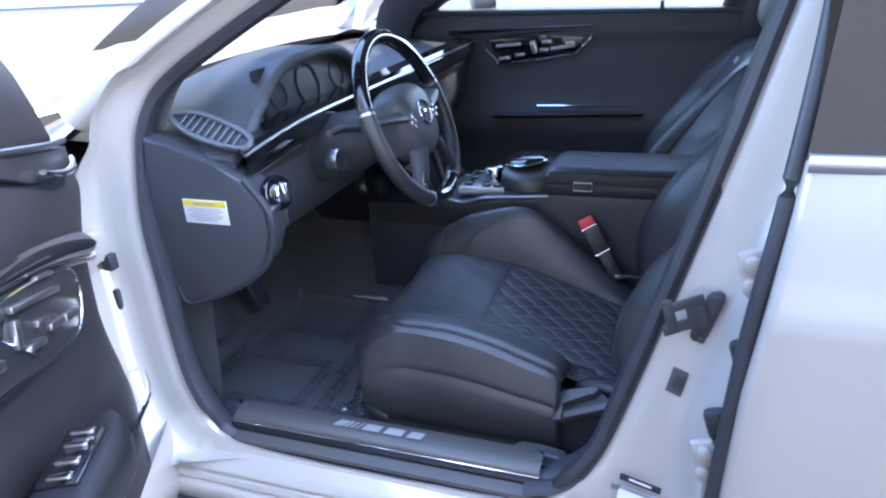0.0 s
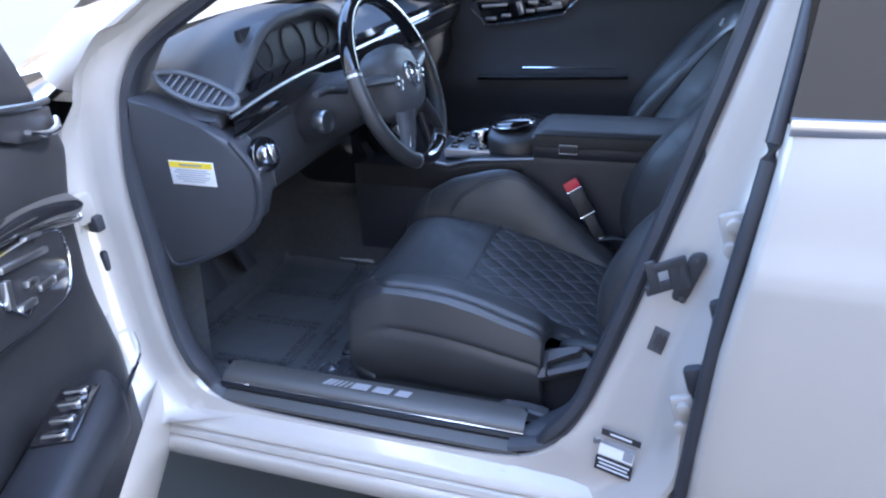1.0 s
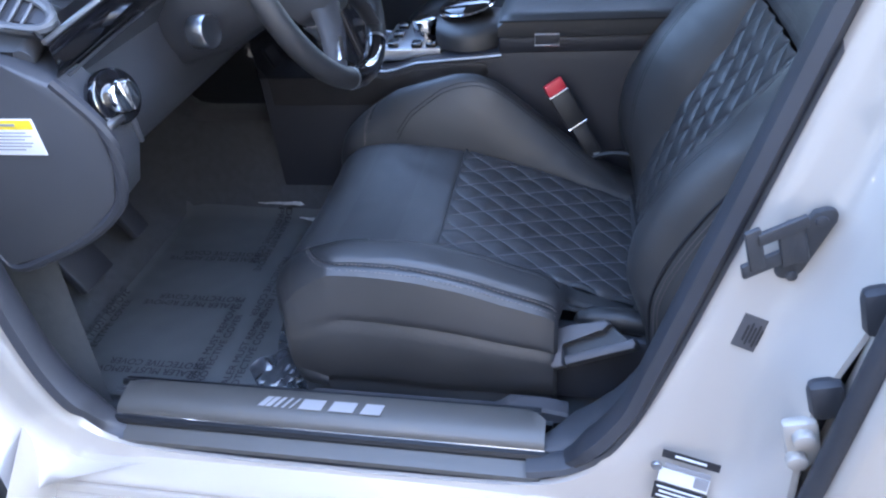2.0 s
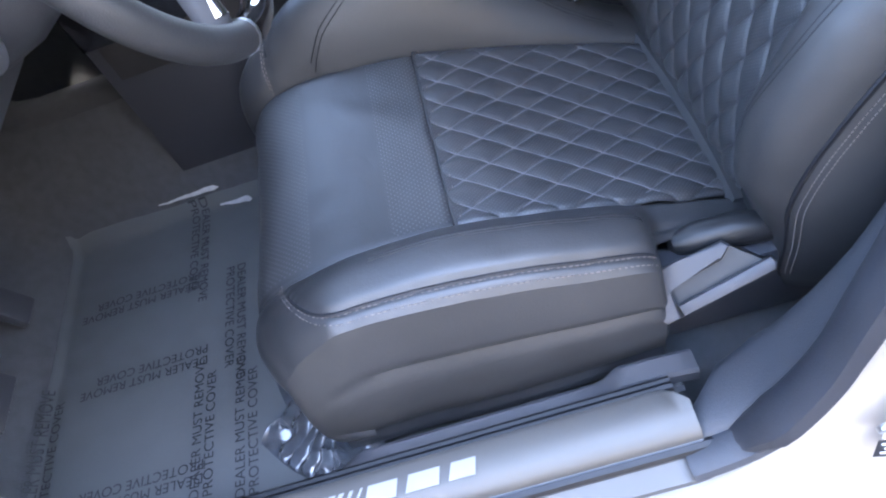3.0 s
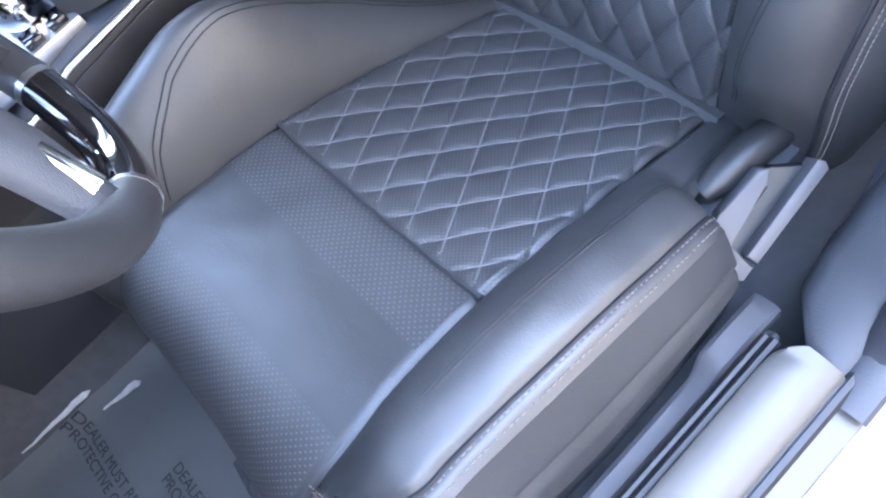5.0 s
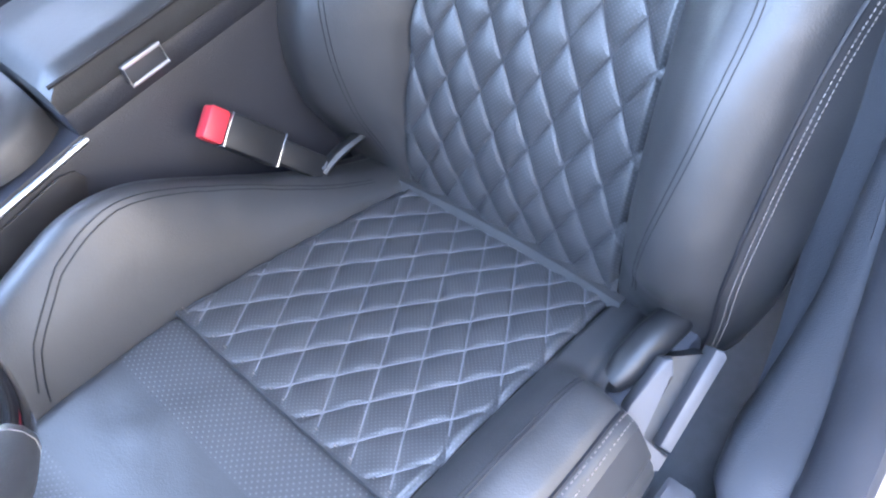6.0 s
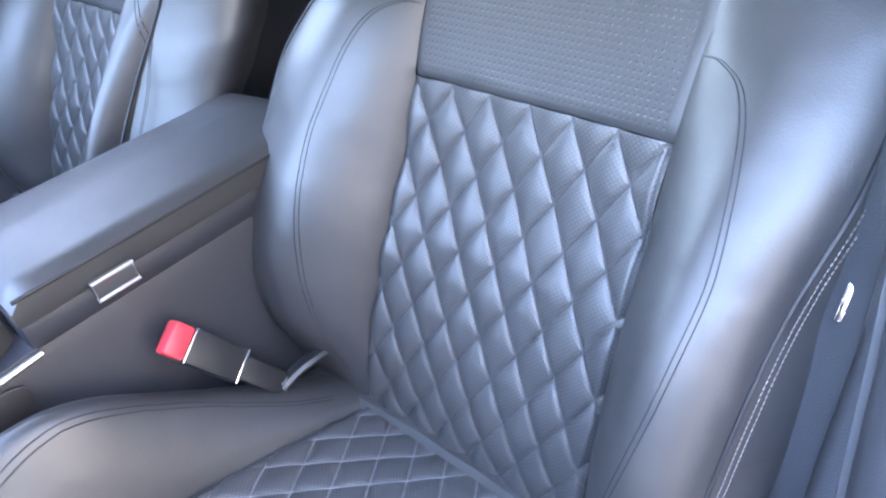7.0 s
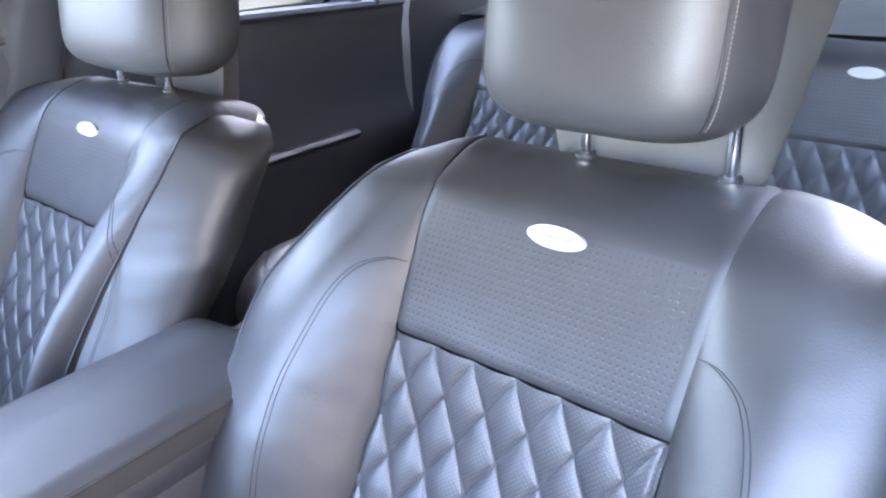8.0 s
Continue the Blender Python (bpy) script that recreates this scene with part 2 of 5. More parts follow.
RING = [(-0.499, 1.232), (-0.596, 1.178), (-0.681, 1.129), (-0.737, 1.085), (-0.766, 1.035), (-0.785, 0.97), (-0.793, 0.847), (-0.777, 0.733),
        (-0.754, 0.603), (-0.725, 0.494), (-0.675, 0.42), (-0.61, 0.388), (-0.45, 0.378), (-0.2, 0.378), (-0.02, 0.385), (0.06, 0.415),
        (0.125, 0.495), (0.16, 0.591), (0.217, 0.771), (0.273, 0.956), (0.325, 1.13), (0.355, 1.25), (0.33, 1.335), (0.2, 1.375),
        (-0.05, 1.39), (-0.25, 1.352), (-0.39, 1.289)]


def frame_strip(profile, n=150):
    q = spline(RING, n, closed=True)
    rows = []
    for i in range(n):
        t = q[(i + 1) % n] - q[i - 1]
        t /= np.linalg.norm(t)
        nrm = np.array((-t[1], t[0]))
        c = q[i] - np.array((-0.2, 0.85))
        if nrm @ c < 0:
            nrm = -nrm
        z = q[i][1]
        f = min(1.0, max(0.0, (z - 0.385) / 0.05)) if nrm[1] < 0 else 1.0
        top = max(0.0, nrm[1])
        row = []
        for o, dy in profile:
            if o > 0 and top > 0.4:
                o = min(o, 0.03 + 0.08 * max(0.0, (0.8 - top) / 0.4))
            if o > 0 and nrm[0] < -0.2 and z > 0.86:
                k = min(1.0, (z - 0.86) / 0.12)
                w = 0.108 - 0.045 * k - 0.03 * min(1.0, max(0.0, (z - 1.02) / 0.12))
                o, dy = min(o, w), max(dy, -0.105 + 0.06 * k)
            if o > 0:
                o, dy = min(o, 0.03 + 0.08 * f), max(dy, -0.02 - 0.1 * f)
                if nrm[0] > 0.2 and o > 0.02:
                    o *= 1 + 0.45 * min(1.0, max(0.0, (0.66 - z) / 0.14))
            elif o < -0.003:
                o, dy = o * f - 0.004 * (1 - f), dy * f + (0.02 + dy * 0.4) * (1 - f)
            row.append((q[i][0] + nrm[0] * o, lean(z) + dy, z + nrm[1] * o - (0.012 * (1 - f) if dy > -0.001 else 0)))
        rows.append(row)
    return rows


for side in (0, 1):
    for nm, prof, mt, lab in (
            ("side_frame", [(-0.004, 0.006), (0.0, 0.0), (0.008, -0.008), (0.025, -0.012), (0.05, -0.016), (0.068, -0.022), (0.078, -0.034), (0.086, -0.054), (0.093, -0.08), (0.102, -0.10), (0.108, -0.10), (0.108, -0.06)], PAINT, ""),
            ("opening_seal", [(-0.003, 0.0), (-0.014, -0.012), (-0.026, -0.006), (-0.03, 0.010), (-0.026, 0.024), (-0.022, 0.034), (-0.012, 0.042), (0.01, 0.046)], RUBBER, "black rubber seal round the door opening")):
        bm = B()
        rows = frame_strip(prof)
        if side:
            rows = [[(x, 2 * MID - y, z) for x, y, z in r] for r in rows]
        rows_mesh(bm, rows, closed_u=True)
        if side == 0 and nm == "side_frame":
            FRAME_TREE = BVHTree.FromBMesh(bm)
        part(nm, bm, mt, car, lab)

# outer skin of the windscreen pillars
for side in (0, 1):
    bm = B()
    rows = []
    for x, z in spline([(-0.90, 1.015), (-0.80, 1.083), (-0.69, 1.15), (-0.549, 1.228), (-0.40, 1.308), (-0.22, 1.378)], 24):
        row = [(x + 0.012, lean(z) - 0.006, z - 0.012), (x, lean(z) - 0.022, z), (x - 0.018, lean(z) - 0.026, z + 0.014), (x - 0.042, lean(z) - 0.012, z + 0.03), (x - 0.055, lean(z) + 0.02, z + 0.036), (x - 0.05, lean(z) + 0.06, z + 0.036)]
        rows.append([(a, 2 * MID - b if side else b, c) for a, b, c in row])
    rows_mesh(bm, rows)
    part("windscreen_pillar", bm, PAINT, car)

# rocker under the opening: white with two grooves
bm = B()
prof = [(-0.098, 0.362), (-0.118, 0.346), (-0.130, 0.336), (-0.132, 0.328), (-0.124, 0.323), (-0.134, 0.318), (-0.138, 0.306), (-0.136, 0.302), (-0.129, 0.299), (-0.139, 0.294),
        (-0.144, 0.286), (-0.143, 0.262), (-0.136, 0.246), (-0.12, 0.238), (0.1, 0.236)]
rows_mesh(bm, [[(x, y, z) for y, z in prof] for x in np.linspace(-1.0, 1.2, 12)])
part("rocker_panel", bm, PAINT, car, "white grooved rocker panel")
bm = B()
rows_mesh(bm, [[(x, 2 * MID - y, z) for y, z in prof] for x in np.linspace(-1.0, 1.2, 12)])
part("rocker_panel", bm, PAINT, car, "white grooved rocker panel")

# bonnet and wings
bm = B()


def bonnet(x, y):
    f = (-0.86 - x) / 1.25
    e = abs(y - MID) / 0.9
    return (x - 0.12 * (1 - e * e) * (1 - f), y, 1.03 - 0.2 * f - 0.13 * f ** 3 + 0.03 * (1 - e ** 2) - 0.06 * e ** 6 + 0.012 * math.exp(-((abs(y - MID) - 0.55) / 0.06) ** 2))


rows_mesh(bm, [[bonnet(x, y) for y in np.linspace(MID - 0.9, MID + 0.9, 60)] for x in np.linspace(-0.87, -2.1, 40)])
part("bonnet", bm, PAINT, car, "white bonnet with raised creases")
for s in (-1, 1):
    bm = B()
    rows = []
    for x in np.linspace(-0.86, -2.1, 24):
        _, y0, z0 = bonnet(x, MID + s * 0.9)
        rows.append([(x, y0, z0), (x, y0 + s * 0.022, z0 - 0.02), (x, y0 + s * 0.035, z0 - 0.1), (x, y0 + s * 0.03, 0.6), (x, y0 + s * 0.01, 0.25)])
    rows_mesh(bm, rows)
    part("front_wing", bm, PAINT, car)
    bm = B()
    rbox(bm, (-0.885, MID + s * 0.885, 0.96), (0.02, 0.03, 0.16), 0.008, Matrix.Rotation(0.3, 4, "Y"))
    part("wing_seal", bm, RUBBER, car)

# scuttle bulkhead, roof with its lining
bm = B()
rows_mesh(bm, [[(x, MID + s, z) for s in np.linspace(-0.86, 0.86, 10)] for x, z in ((-1.02, 1.03), (-1.06, 0.98), (-1.08, 0.3))])
part("bulkhead", bm, PLASTIC, car)


def roof(x, y, dz=0.0):
    e = (y - MID) / 0.66
    f = (x - 0.55) / 1.0
    return (x, y, 1.455 - 0.045 * e * e - 0.05 * f * f - dz)


bm = B()
rows_mesh(bm, [[roof(x, y) for y in np.linspace(MID - 0.66, MID + 0.66, 24)] for x in np.linspace(-0.32, 1.62, 24)])
part("roof_skin", bm, PAINT, car)
bm = B()
rows_mesh(bm, [[roof(x, y, 0.045) for y in np.linspace(MID - 0.655, MID + 0.655, 24)] for x in np.linspace(-0.3, 1.6, 24)])
part("headlining", bm, HEADLINER, car, "pale grey fabric headlining")
bm = B()
rows_mesh(bm, [[(-1.0 + f * 0.69 - 0.08 * (1 - ((y - MID) / 0.66) ** 2) * (1 - f), y + (y - MID) * 0.16 * (1 - f), 1.045 + f * 0.355 + 0.045 * f * (1 - ((y - MID) / 0.66) ** 2) + 0.05 * math.sin(math.pi * f))
               for y in np.linspace(MID - 0.64, MID + 0.64, 20)] for f in np.linspace(0, 1, 12)])
g = part("windscreen", bm, GLASS, car, "clear curved windscreen")
g.visible_shadow = False
bm = B()
rows_mesh(bm, [[(-0.32 + dx, y, 1.375 + 0.045 * (1 - ((y - MID) / 0.66) ** 2) + dz) for dx, dz in ((0.06, 0.02), (0.0, 0.03), (-0.05, 0.012), (-0.04, -0.02), (0.05, -0.025), (0.12, 0.0))] for y in np.linspace(MID - 0.68, MID + 0.68, 14)])
part("windscreen_header", bm, HEADLINER, car)
bm = B()
rows_mesh(bm, [[(1.62 + f * 0.55, y, 1.39 - f * 0.36) for y in np.linspace(MID - 0.6, MID + 0.6, 6)] for f in (0, 1)])
part("rear_screen", bm, TINT, car)
bm = B()
rows_mesh(bm, [[(x, y, z) for y in np.linspace(MID - 0.86, MID + 0.86, 6)] for x, z in ((1.62, 0.98), (2.2, 1.02), (2.25, 0.3), (1.6, 0.3))])
part("parcel_shelf", bm, SOFT, car)
# rear quarters behind the rear doors
for s in (-1, 1):
    bm = B()
    rows_mesh(bm, [[(x, MID + s * (0.92 - (0 if z < 1.0 else 0.5 * (z - 1.0))), z) for z in (0.25, 0.6, 1.0, 1.36)] for x in (1.28, 1.7, 2.25)])
    part("rear_quarter", bm, PAINT, car)

# door catch, bolts and labels on the middle pillar
bm = B()
px = Matrix.Rotation(radians(-17), 4, "Y")
prism(bm, [(0.268 + 0.013 * math.cos(a) - 0.29 * (0.030 * (1 if math.sin(a) > 0 else -1) + 0.013 * math.sin(a)) * -1, 0.768 + 0.030 * (1 if math.sin(a) > 0 else -1) + 0.013 * math.sin(a)) for a in np.linspace(0.05, 2 * math.pi + 0.05, 28, endpoint=False)], -0.062, -0.054, "y", 0.002)
# a flat loop with a square window, held off the pillar by its side
for cx, cz, w, h in ((0.232, 0.798, 0.050, 0.015), (0.234, 0.757, 0.046, 0.018), (0.215, 0.778, 0.016, 0.052), (0.249, 0.776, 0.019, 0.048)):
    rbox(bm, (cx + 0.29 * (cz - 0.778), -0.086 + 0.35 * (cx - 0.214), cz), (w, 0.006, h), 0.002, Matrix.Rotation(radians(19), 4, "Z") @ px)
rbox(bm, (0.258, -0.065, 0.776), (0.016, 0.020, 0.044), 0.004, px)
catch = part("door_catch", bm, PLASTIC, car, "dark steel door catch loop")
bm = B()
for cx, cz in ((0.276, 0.798), (0.262, 0.730)):
    cyl(bm, (cx, -0.062, cz), (0, -1, 0.1), 0.006, 0.006, 12, bev=0.002)
part("catch_bolt", bm, PLASTIC, catch)


def label_plane(x0, x1, z0, z1):
    """The plane that lies closest over a part of the pillar: y = a + b x + c z."""
    hits = []
    for x in np.linspace(x0, x1, 9):
        for z in np.linspace(z0, z1, 9):
            p = FRAME_TREE.ray_cast(Vector((x, -0.5, z)), Vector((0, 1, 0)))[0]
            if p:
                hits.append((1.0, p.x, p.z, p.y))
    h = np.array(hits)
    c = np.linalg.lstsq(h[:, :3], h[:, 3], rcond=None)[0]
    return c[0] + min(0.0, float((h[:, 3] - h[:, :3] @ c).min())) * 0.9, c[1], c[2]


LOW_LABEL, SMALL_LABEL = label_plane(0.15, 0.215, 0.41, 0.485), label_plane(0.22, 0.245, 0.635, 0.675)


def pillar_plate(cx, cz, w, h, off, tilt, plane):
    """A thin rectangle that lies on the pillar; off is its height over the paint."""
    bm = B()
    ca, sa = math.cos(radians(tilt)), math.sin(radians(tilt))
    vs = []
    for d in (off, off - 0.0008):
        for j, k in ((-0.5, -0.5), (0.5, -0.5), (0.5, 0.5), (-0.5, 0.5)):
            x, z = cx + j * w * ca + k * h * sa, cz - j * w * sa + k * h * ca
            vs.append(bm.verts.new((x, plane[0] + plane[1] * x + plane[2] * z - d, z)))
    for f in ((0, 1, 2, 3), (0, 1, 5, 4), (1, 2, 6, 5), (2, 3, 7, 6), (3, 0, 4, 7)):
        bm.faces.new([vs[i] for i in f])
    return bm


for cx, cz, w, h, mt, nm in ((0.190, 0.478, 0.066, 0.011, INK, "dark_strip"), (0.188, 0.462, 0.052, 0.006, GREYPRINT, "grey_strip"), (0.184, 0.447, 0.058, 0.020, WHITE, "white_field"), (0.181, 0.421, 0.062, 0.026, INK, "data_plate")):
    part(nm, pillar_plate(cx, cz, w, h, 0.0012, 6, LOW_LABEL), mt, car, "printed label on the door frame")
for k in range(3):
    part("label_bar", pillar_plate(0.181, 0.429 - 0.007 * k, 0.054 - 0.006 * (k % 2), 0.0022, 0.0020, 6, LOW_LABEL), WHITE, car)
part("label_bar", pillar_plate(0.190, 0.4785, 0.036, 0.003, 0.0020, 6, LOW_LABEL), WHITE, car)
part("label_square", pillar_plate(0.204, 0.447, 0.016, 0.016, 0.0020, 6, LOW_LABEL), GREYPRINT, car)
bm = B()
cyl(bm, (0.151, lean(0.466) - 0.028, 0.466), (0, -1, 0), 0.0065, 0.006, 16, bev=0.001)
part("frame_plug", bm, SATIN, car)
small = part("small_label", pillar_plate(0.233, 0.655, 0.024, 0.042, 0.0012, 14, SMALL_LABEL), GREYPLASTIC, car, "small grey printed label")
for k in range(5):
    part("label_bar", pillar_plate(0.229 + 0.0036 * k, 0.655 - 0.001 * k, 0.0018, 0.028 if k % 2 else 0.02, 0.0020, 14, SMALL_LABEL), INK, small)

# hinges and rubber stops seen in the rear door's gap
for cz, cx in ((0.872, 0.318), (0.585, 0.282)):
    bm = B()
    rbox(bm, (cx, -0.155 + 0.12 * (cz - 0.58), cz), (0.035, 0.014, 0.07), 0.006, px)
    for dz in (-0.017, 0.017):
        cyl(bm, (cx - 0.004, -0.166 + 0.12 * (cz - 0.58), cz + dz), (0, -1, 0), 0.011, 0.012, 14, bev=0.002)
    part("door_hinge", bm, PAINT, car, "white painted hinge with two bolts")
for cz, cx, w, h in ((0.755, 0.315, 0.03, 0.055), (0.648, 0.292, 0.034, 0.05)):
    bm = B()
    rbox(bm, (cx, -0.155 + 0.1 * (cz - 0.6), cz), (w, 0.02, h), 0.009, px)
    part("rubber_stop", bm, RUBBER, car, "black rubber stop")
# front hinges and check strap
for cz in (0.80, 0.545):
    bm = B()
    rbox(bm, (-0.853, -0.098, cz), (0.03, 0.05, 0.06), 0.008)
    cyl(bm, (-0.845, -0.128, cz), (0, 0, 1), 0.011, 0.075, 14, bev=0.002)
    part("front_hinge", bm, PAINT, car, "white painted front door hinge")
bm = B()
rbox(bm, (-0.84, -0.082, 0.765), (0.026, 0.022, 0.034), 0.005)
part("latch_plug", bm, RUBBER, car, "black wiring plug")
bm = B()
rbox(bm, (-0.845, -0.080, 0.68), (0.012, 0.014, 0.045), 0.005)
part("check_strap", bm, RUBBER, car)

# sill plates
plate = thing("sill_plate", (-0.31, -0.02, 0.40), "brushed steel sill plate with pale printed mark", "sill plate")
bm = B()
prof = [(0.004, 0.409), (0.002, 0.418), (-0.004, 0.4205), (-0.03, 0.418), (-0.05, 0.412), (-0.056, 0.404), (-0.056, 0.396)]
rows = []
for x in np.r_[-0.645, np.linspace(-0.635, -0.03, 24), -0.012, 0.0, 0.008, 0.012]:
    cut = max(0.0, (x + 0.025) / 0.037) ** 2 * 0.022 + max(0.0, (-0.625 - x) / 0.02) * 0.01
    rows.append([(x, min(y, 0.004 - cut), z) for y, z in prof])
vs = rows_mesh(bm, rows)
part("plate_face", bm, STEEL, plate)
bm = B()
tube(bm, [(x, -0.0555, 0.4015) for x in np.linspace(-0.645, 0.012, 12)] , 0.0013, 6)
part("bright_edge", bm, CHROME, plate)
bm = B()
for k in range(5):
    x = -0.416 + 0.0125 * k
    w = (0.010, 0.008, 0.0055, 0.004, 0.0028)[k]
    prism(bm, [(x, -0.034), (x + w, -0.034), (x + w + 0.011, -0.015), (x + 0.011, -0.015)], 0.4202, 0.4212, "z")
part("slanted_bars", bm, MARK, plate, "pale slanted bars")
for x0, w in ((-0.352, 0.040), (-0.305, 0.042), (-0.256, 0.034)):
    bm = B()
    prism(bm, [(x0, -0.034), (x0 + w - 0.004, -0.034), (x0 + w, -0.015), (x0 + 0.006, -0.015)], 0.4202, 0.4212, "z")
    part("mark_block", bm, MARK, plate, "pale plain block of the maker's mark")
bm = B()
rows_mesh(bm, [[(x, y, z) for y, z in ((-0.052, 0.396), (-0.058, 0.391), (-0.075, 0.388), (-0.0885, 0.383), (-0.090, 0.376))] for x in (-0.632, -0.628, -0.3, 0.004, 0.008)])
single("lower_sill_plate", bm, STEEL, "plain brushed steel strip on the white sill", "sill plate")
for y, z, r in ((-0.0605, 0.396, 0.0075), (0.0175, 0.398, 0.005), (0.008, 0.402, 0.006)):
    bm = B()
    tube(bm, [(x, y, z) for x in np.linspace(-0.67, 0.03 if y < 0 else 0.004, 20)], r, 8)
    part("sill_gasket", bm, GASKET, car, "black ribbed gasket along the sill")
bm = B()
rows = []
for x in np.r_[-0.40, np.linspace(-0.36, -0.07, 8), -0.062, -0.052, -0.045, np.linspace(-0.03, 0.025, 5), 0.035, 0.042]:
    h = 0.378 + 0.013 * min(1.0, max(0.0, (x + 0.066) / 0.02)) - 0.010 * max(0.0, (x + 0.02) / 0.07) ** 2 - 0.03 * max(0.0, (-0.37 - x) / 0.03)
    wid = 0.006 * min(1.0, max(0.0, (x + 0.066) / 0.02))
    rows.append([(x, 0.024, h - 0.02), (x, 0.025, h - 0.004), (x, 0.029, h), (x, 0.044 + wid, h), (x, 0.049 + wid, h - 0.004), (x, 0.050 + wid, 0.33)])
rows_mesh(bm, rows)
part("sill_carpet_cover", bm, GREYPLASTIC, car, "grey moulded cover along the sill")

bm = B()
rows_mesh(bm, [[(x, y, z) for y, z in ((0.010, 0.376), (0.016, 0.378), (0.022, 0.370), (0.036, 0.362), (0.040, 0.34), (0.042, 0.31))] for x in np.linspace(-0.70, 0.02, 24)])
part("sill_carpet", bm, CARPET, car, "black carpet rolled over the inner sill")
bm = B()
rows = []
for x, z in spline([(-0.010, 0.390), (0.012, 0.394), (0.05, 0.407), (0.09, 0.440), (0.125, 0.500), (0.163, 0.60), (0.217, 0.77), (0.272, 0.95)], 44):
    d = float(np.interp(x, [-0.01, 0.012, 0.05, 0.09, 0.125, 0.16, 0.22, 0.28], [0.062, 0.080, 0.112, 0.116, 0.100, 0.080, 0.060, 0.05]))
    y = min(lean(z), 0.0) + 0.6 * max(0.0, lean(z))
    rows.append([(x - 0.2 * dz + k2, y + k, z + dz) for k, dz, k2 in ((-0.004, -0.002, 0), (0.0, 0.006, 0), (0.012, 0.009, 0), (0.028, 0.007, 0), (0.033, 0.004, 0), (0.038, 0.007, 0), (0.05, 0.009, 0), (d - 0.022, 0.007, 0), (d - 0.010, 0.002, 0.004), (d - 0.003, -0.008, 0.012), (d, -0.02, 0.03), (d, -0.04, 0.07))])
rows_mesh(bm, rows)
part("pillar_foot", bm, PILLARTRIM, car, "dark moulded foot of the pillar trim")
# ---- floor ----
bm = B()


def floor_z(x, y):
    return 0.318 + 0.9 * max(0.0, -0.86 - x) + 0.22 * math.exp(-((y - MID) / 0.11) ** 4)


rows_mesh(bm, [[(x, y, floor_z(x, y)) for y in np.linspace(-0.01, 1.48, 50)] for x in np.linspace(-1.06, 1.6, 70)])
single("floor", bm, CARPET, "black carpeted car floor with a raised tunnel", "floor", "structure")

bm = B()
random.seed(4)


def film_z(x, y):
    v = Vector((x * 9, y * 9, 0))
    return floor_z(x, y) + 0.013 + 0.003 * noise.noise(v) + 0.0008 * noise.noise(v * 3.1) + 0.05 * max(0, y - 0.58)


rows_mesh(bm, [[(x, y, film_z(x, y) - 0.011 * math.exp(-min(x + 0.875, 0.605 - y) / 0.012)) for y in np.linspace(0.035, 0.605, 90)] for x in np.linspace(-0.875, -0.36, 80)])
film_sheet = single("floor_film", bm, FILM, "wrinkled grey plastic protective film over the driver's mat", "protective film")


film_sheet.data.flip_normals()


def lettering(words, size, x, y, turn, parent):
    cu = bpy.data.curves.new("lettering", "FONT")
    cu.body, cu.size, cu.align_x, cu.space_line = words, size, "LEFT", 0.95
    ob = bpy.data.objects.new("lettering", cu)
    scene.collection.objects.link(ob)
    bpy.context.view_layer.update()
    me = bpy.data.meshes.new_from_object(ob.evaluated_get(bpy.context.evaluated_depsgraph_get()))
    bpy.data.objects.remove(ob)
    bm = B()
    bm.from_mesh(me)
    bmesh.ops.transform(bm, matrix=pose(x, y, 0, 0, 0, turn), verts=bm.verts[:])
    bmesh.ops.subdivide_edges(bm, edges=[e for e in bm.edges if e.calc_length() > 0.01], cuts=1)
    for v in bm.verts:
        v.co.z = film_z(v.co.x, v.co.y) + 0.0022
    return part("printed_warning", bm, INK, parent, "black printed warning words", kind="stuff")


WORDS = "DEALER MUST REMOVE\nPROTECTIVE COVER"
for x, y, turn in ((-0.606, 0.065, 90), (-0.60, 0.283, 180), (-0.553, 0.44, -90), (-0.62, 0.60, -90), (-0.62, 0.43, 180), (-0.60, 0.10, 180), (-0.86, 0.09, 90), (-0.54, 0.05, 90)):
    lettering(WORDS, 0.0205, x, y, turn, film_sheet)

# crinkled clear film round the foot of the seat
def crumple(path, width, n, m, height, seed, label):
    """A strip of film along a path on the floor, thrown into sharp folds across it."""
    at, length = curve_at(path)
    bm = B()
    rows = []
    for u in np.linspace(0, 1, n):
        c, t = at(u), at(min(1, u + 0.01)) - at(max(0, u - 0.01))
        t /= np.linalg.norm(t)
        row = []
        for k in np.linspace(-1, 1, m):
            x, y = c[0] - t[1] * k * width, c[1] + t[0] * k * width
            f = noise.noise(Vector((u * length * 14, k * 0.7, seed)))
            g = noise.noise(Vector((u * length * 30, k * 1.6, seed + 4)))
            pleat = abs((u * length * 34 + 1.5 * f + 0.45 * k + 0.3 * g) % 1.0 - 0.5) * 2
            z = (1 - pleat) ** 1.6 * (0.55 + 0.7 * noise.noise(Vector((u * length * 22, k * 0.9, seed + 8)))) + 0.25 * (1 - abs(g)) ** 3
            row.append((x + 0.005 * f * t[0], y + 0.005 * f * t[1], film_z(x, y) + 0.0015 + height * max(0.0, z) * (1 - k * k) ** 0.6))
        rows.append(row)
    rows_mesh(bm, rows)
    return single("crumpled_film", bm, CLEARFILM, label, "protective film", group="film folds")


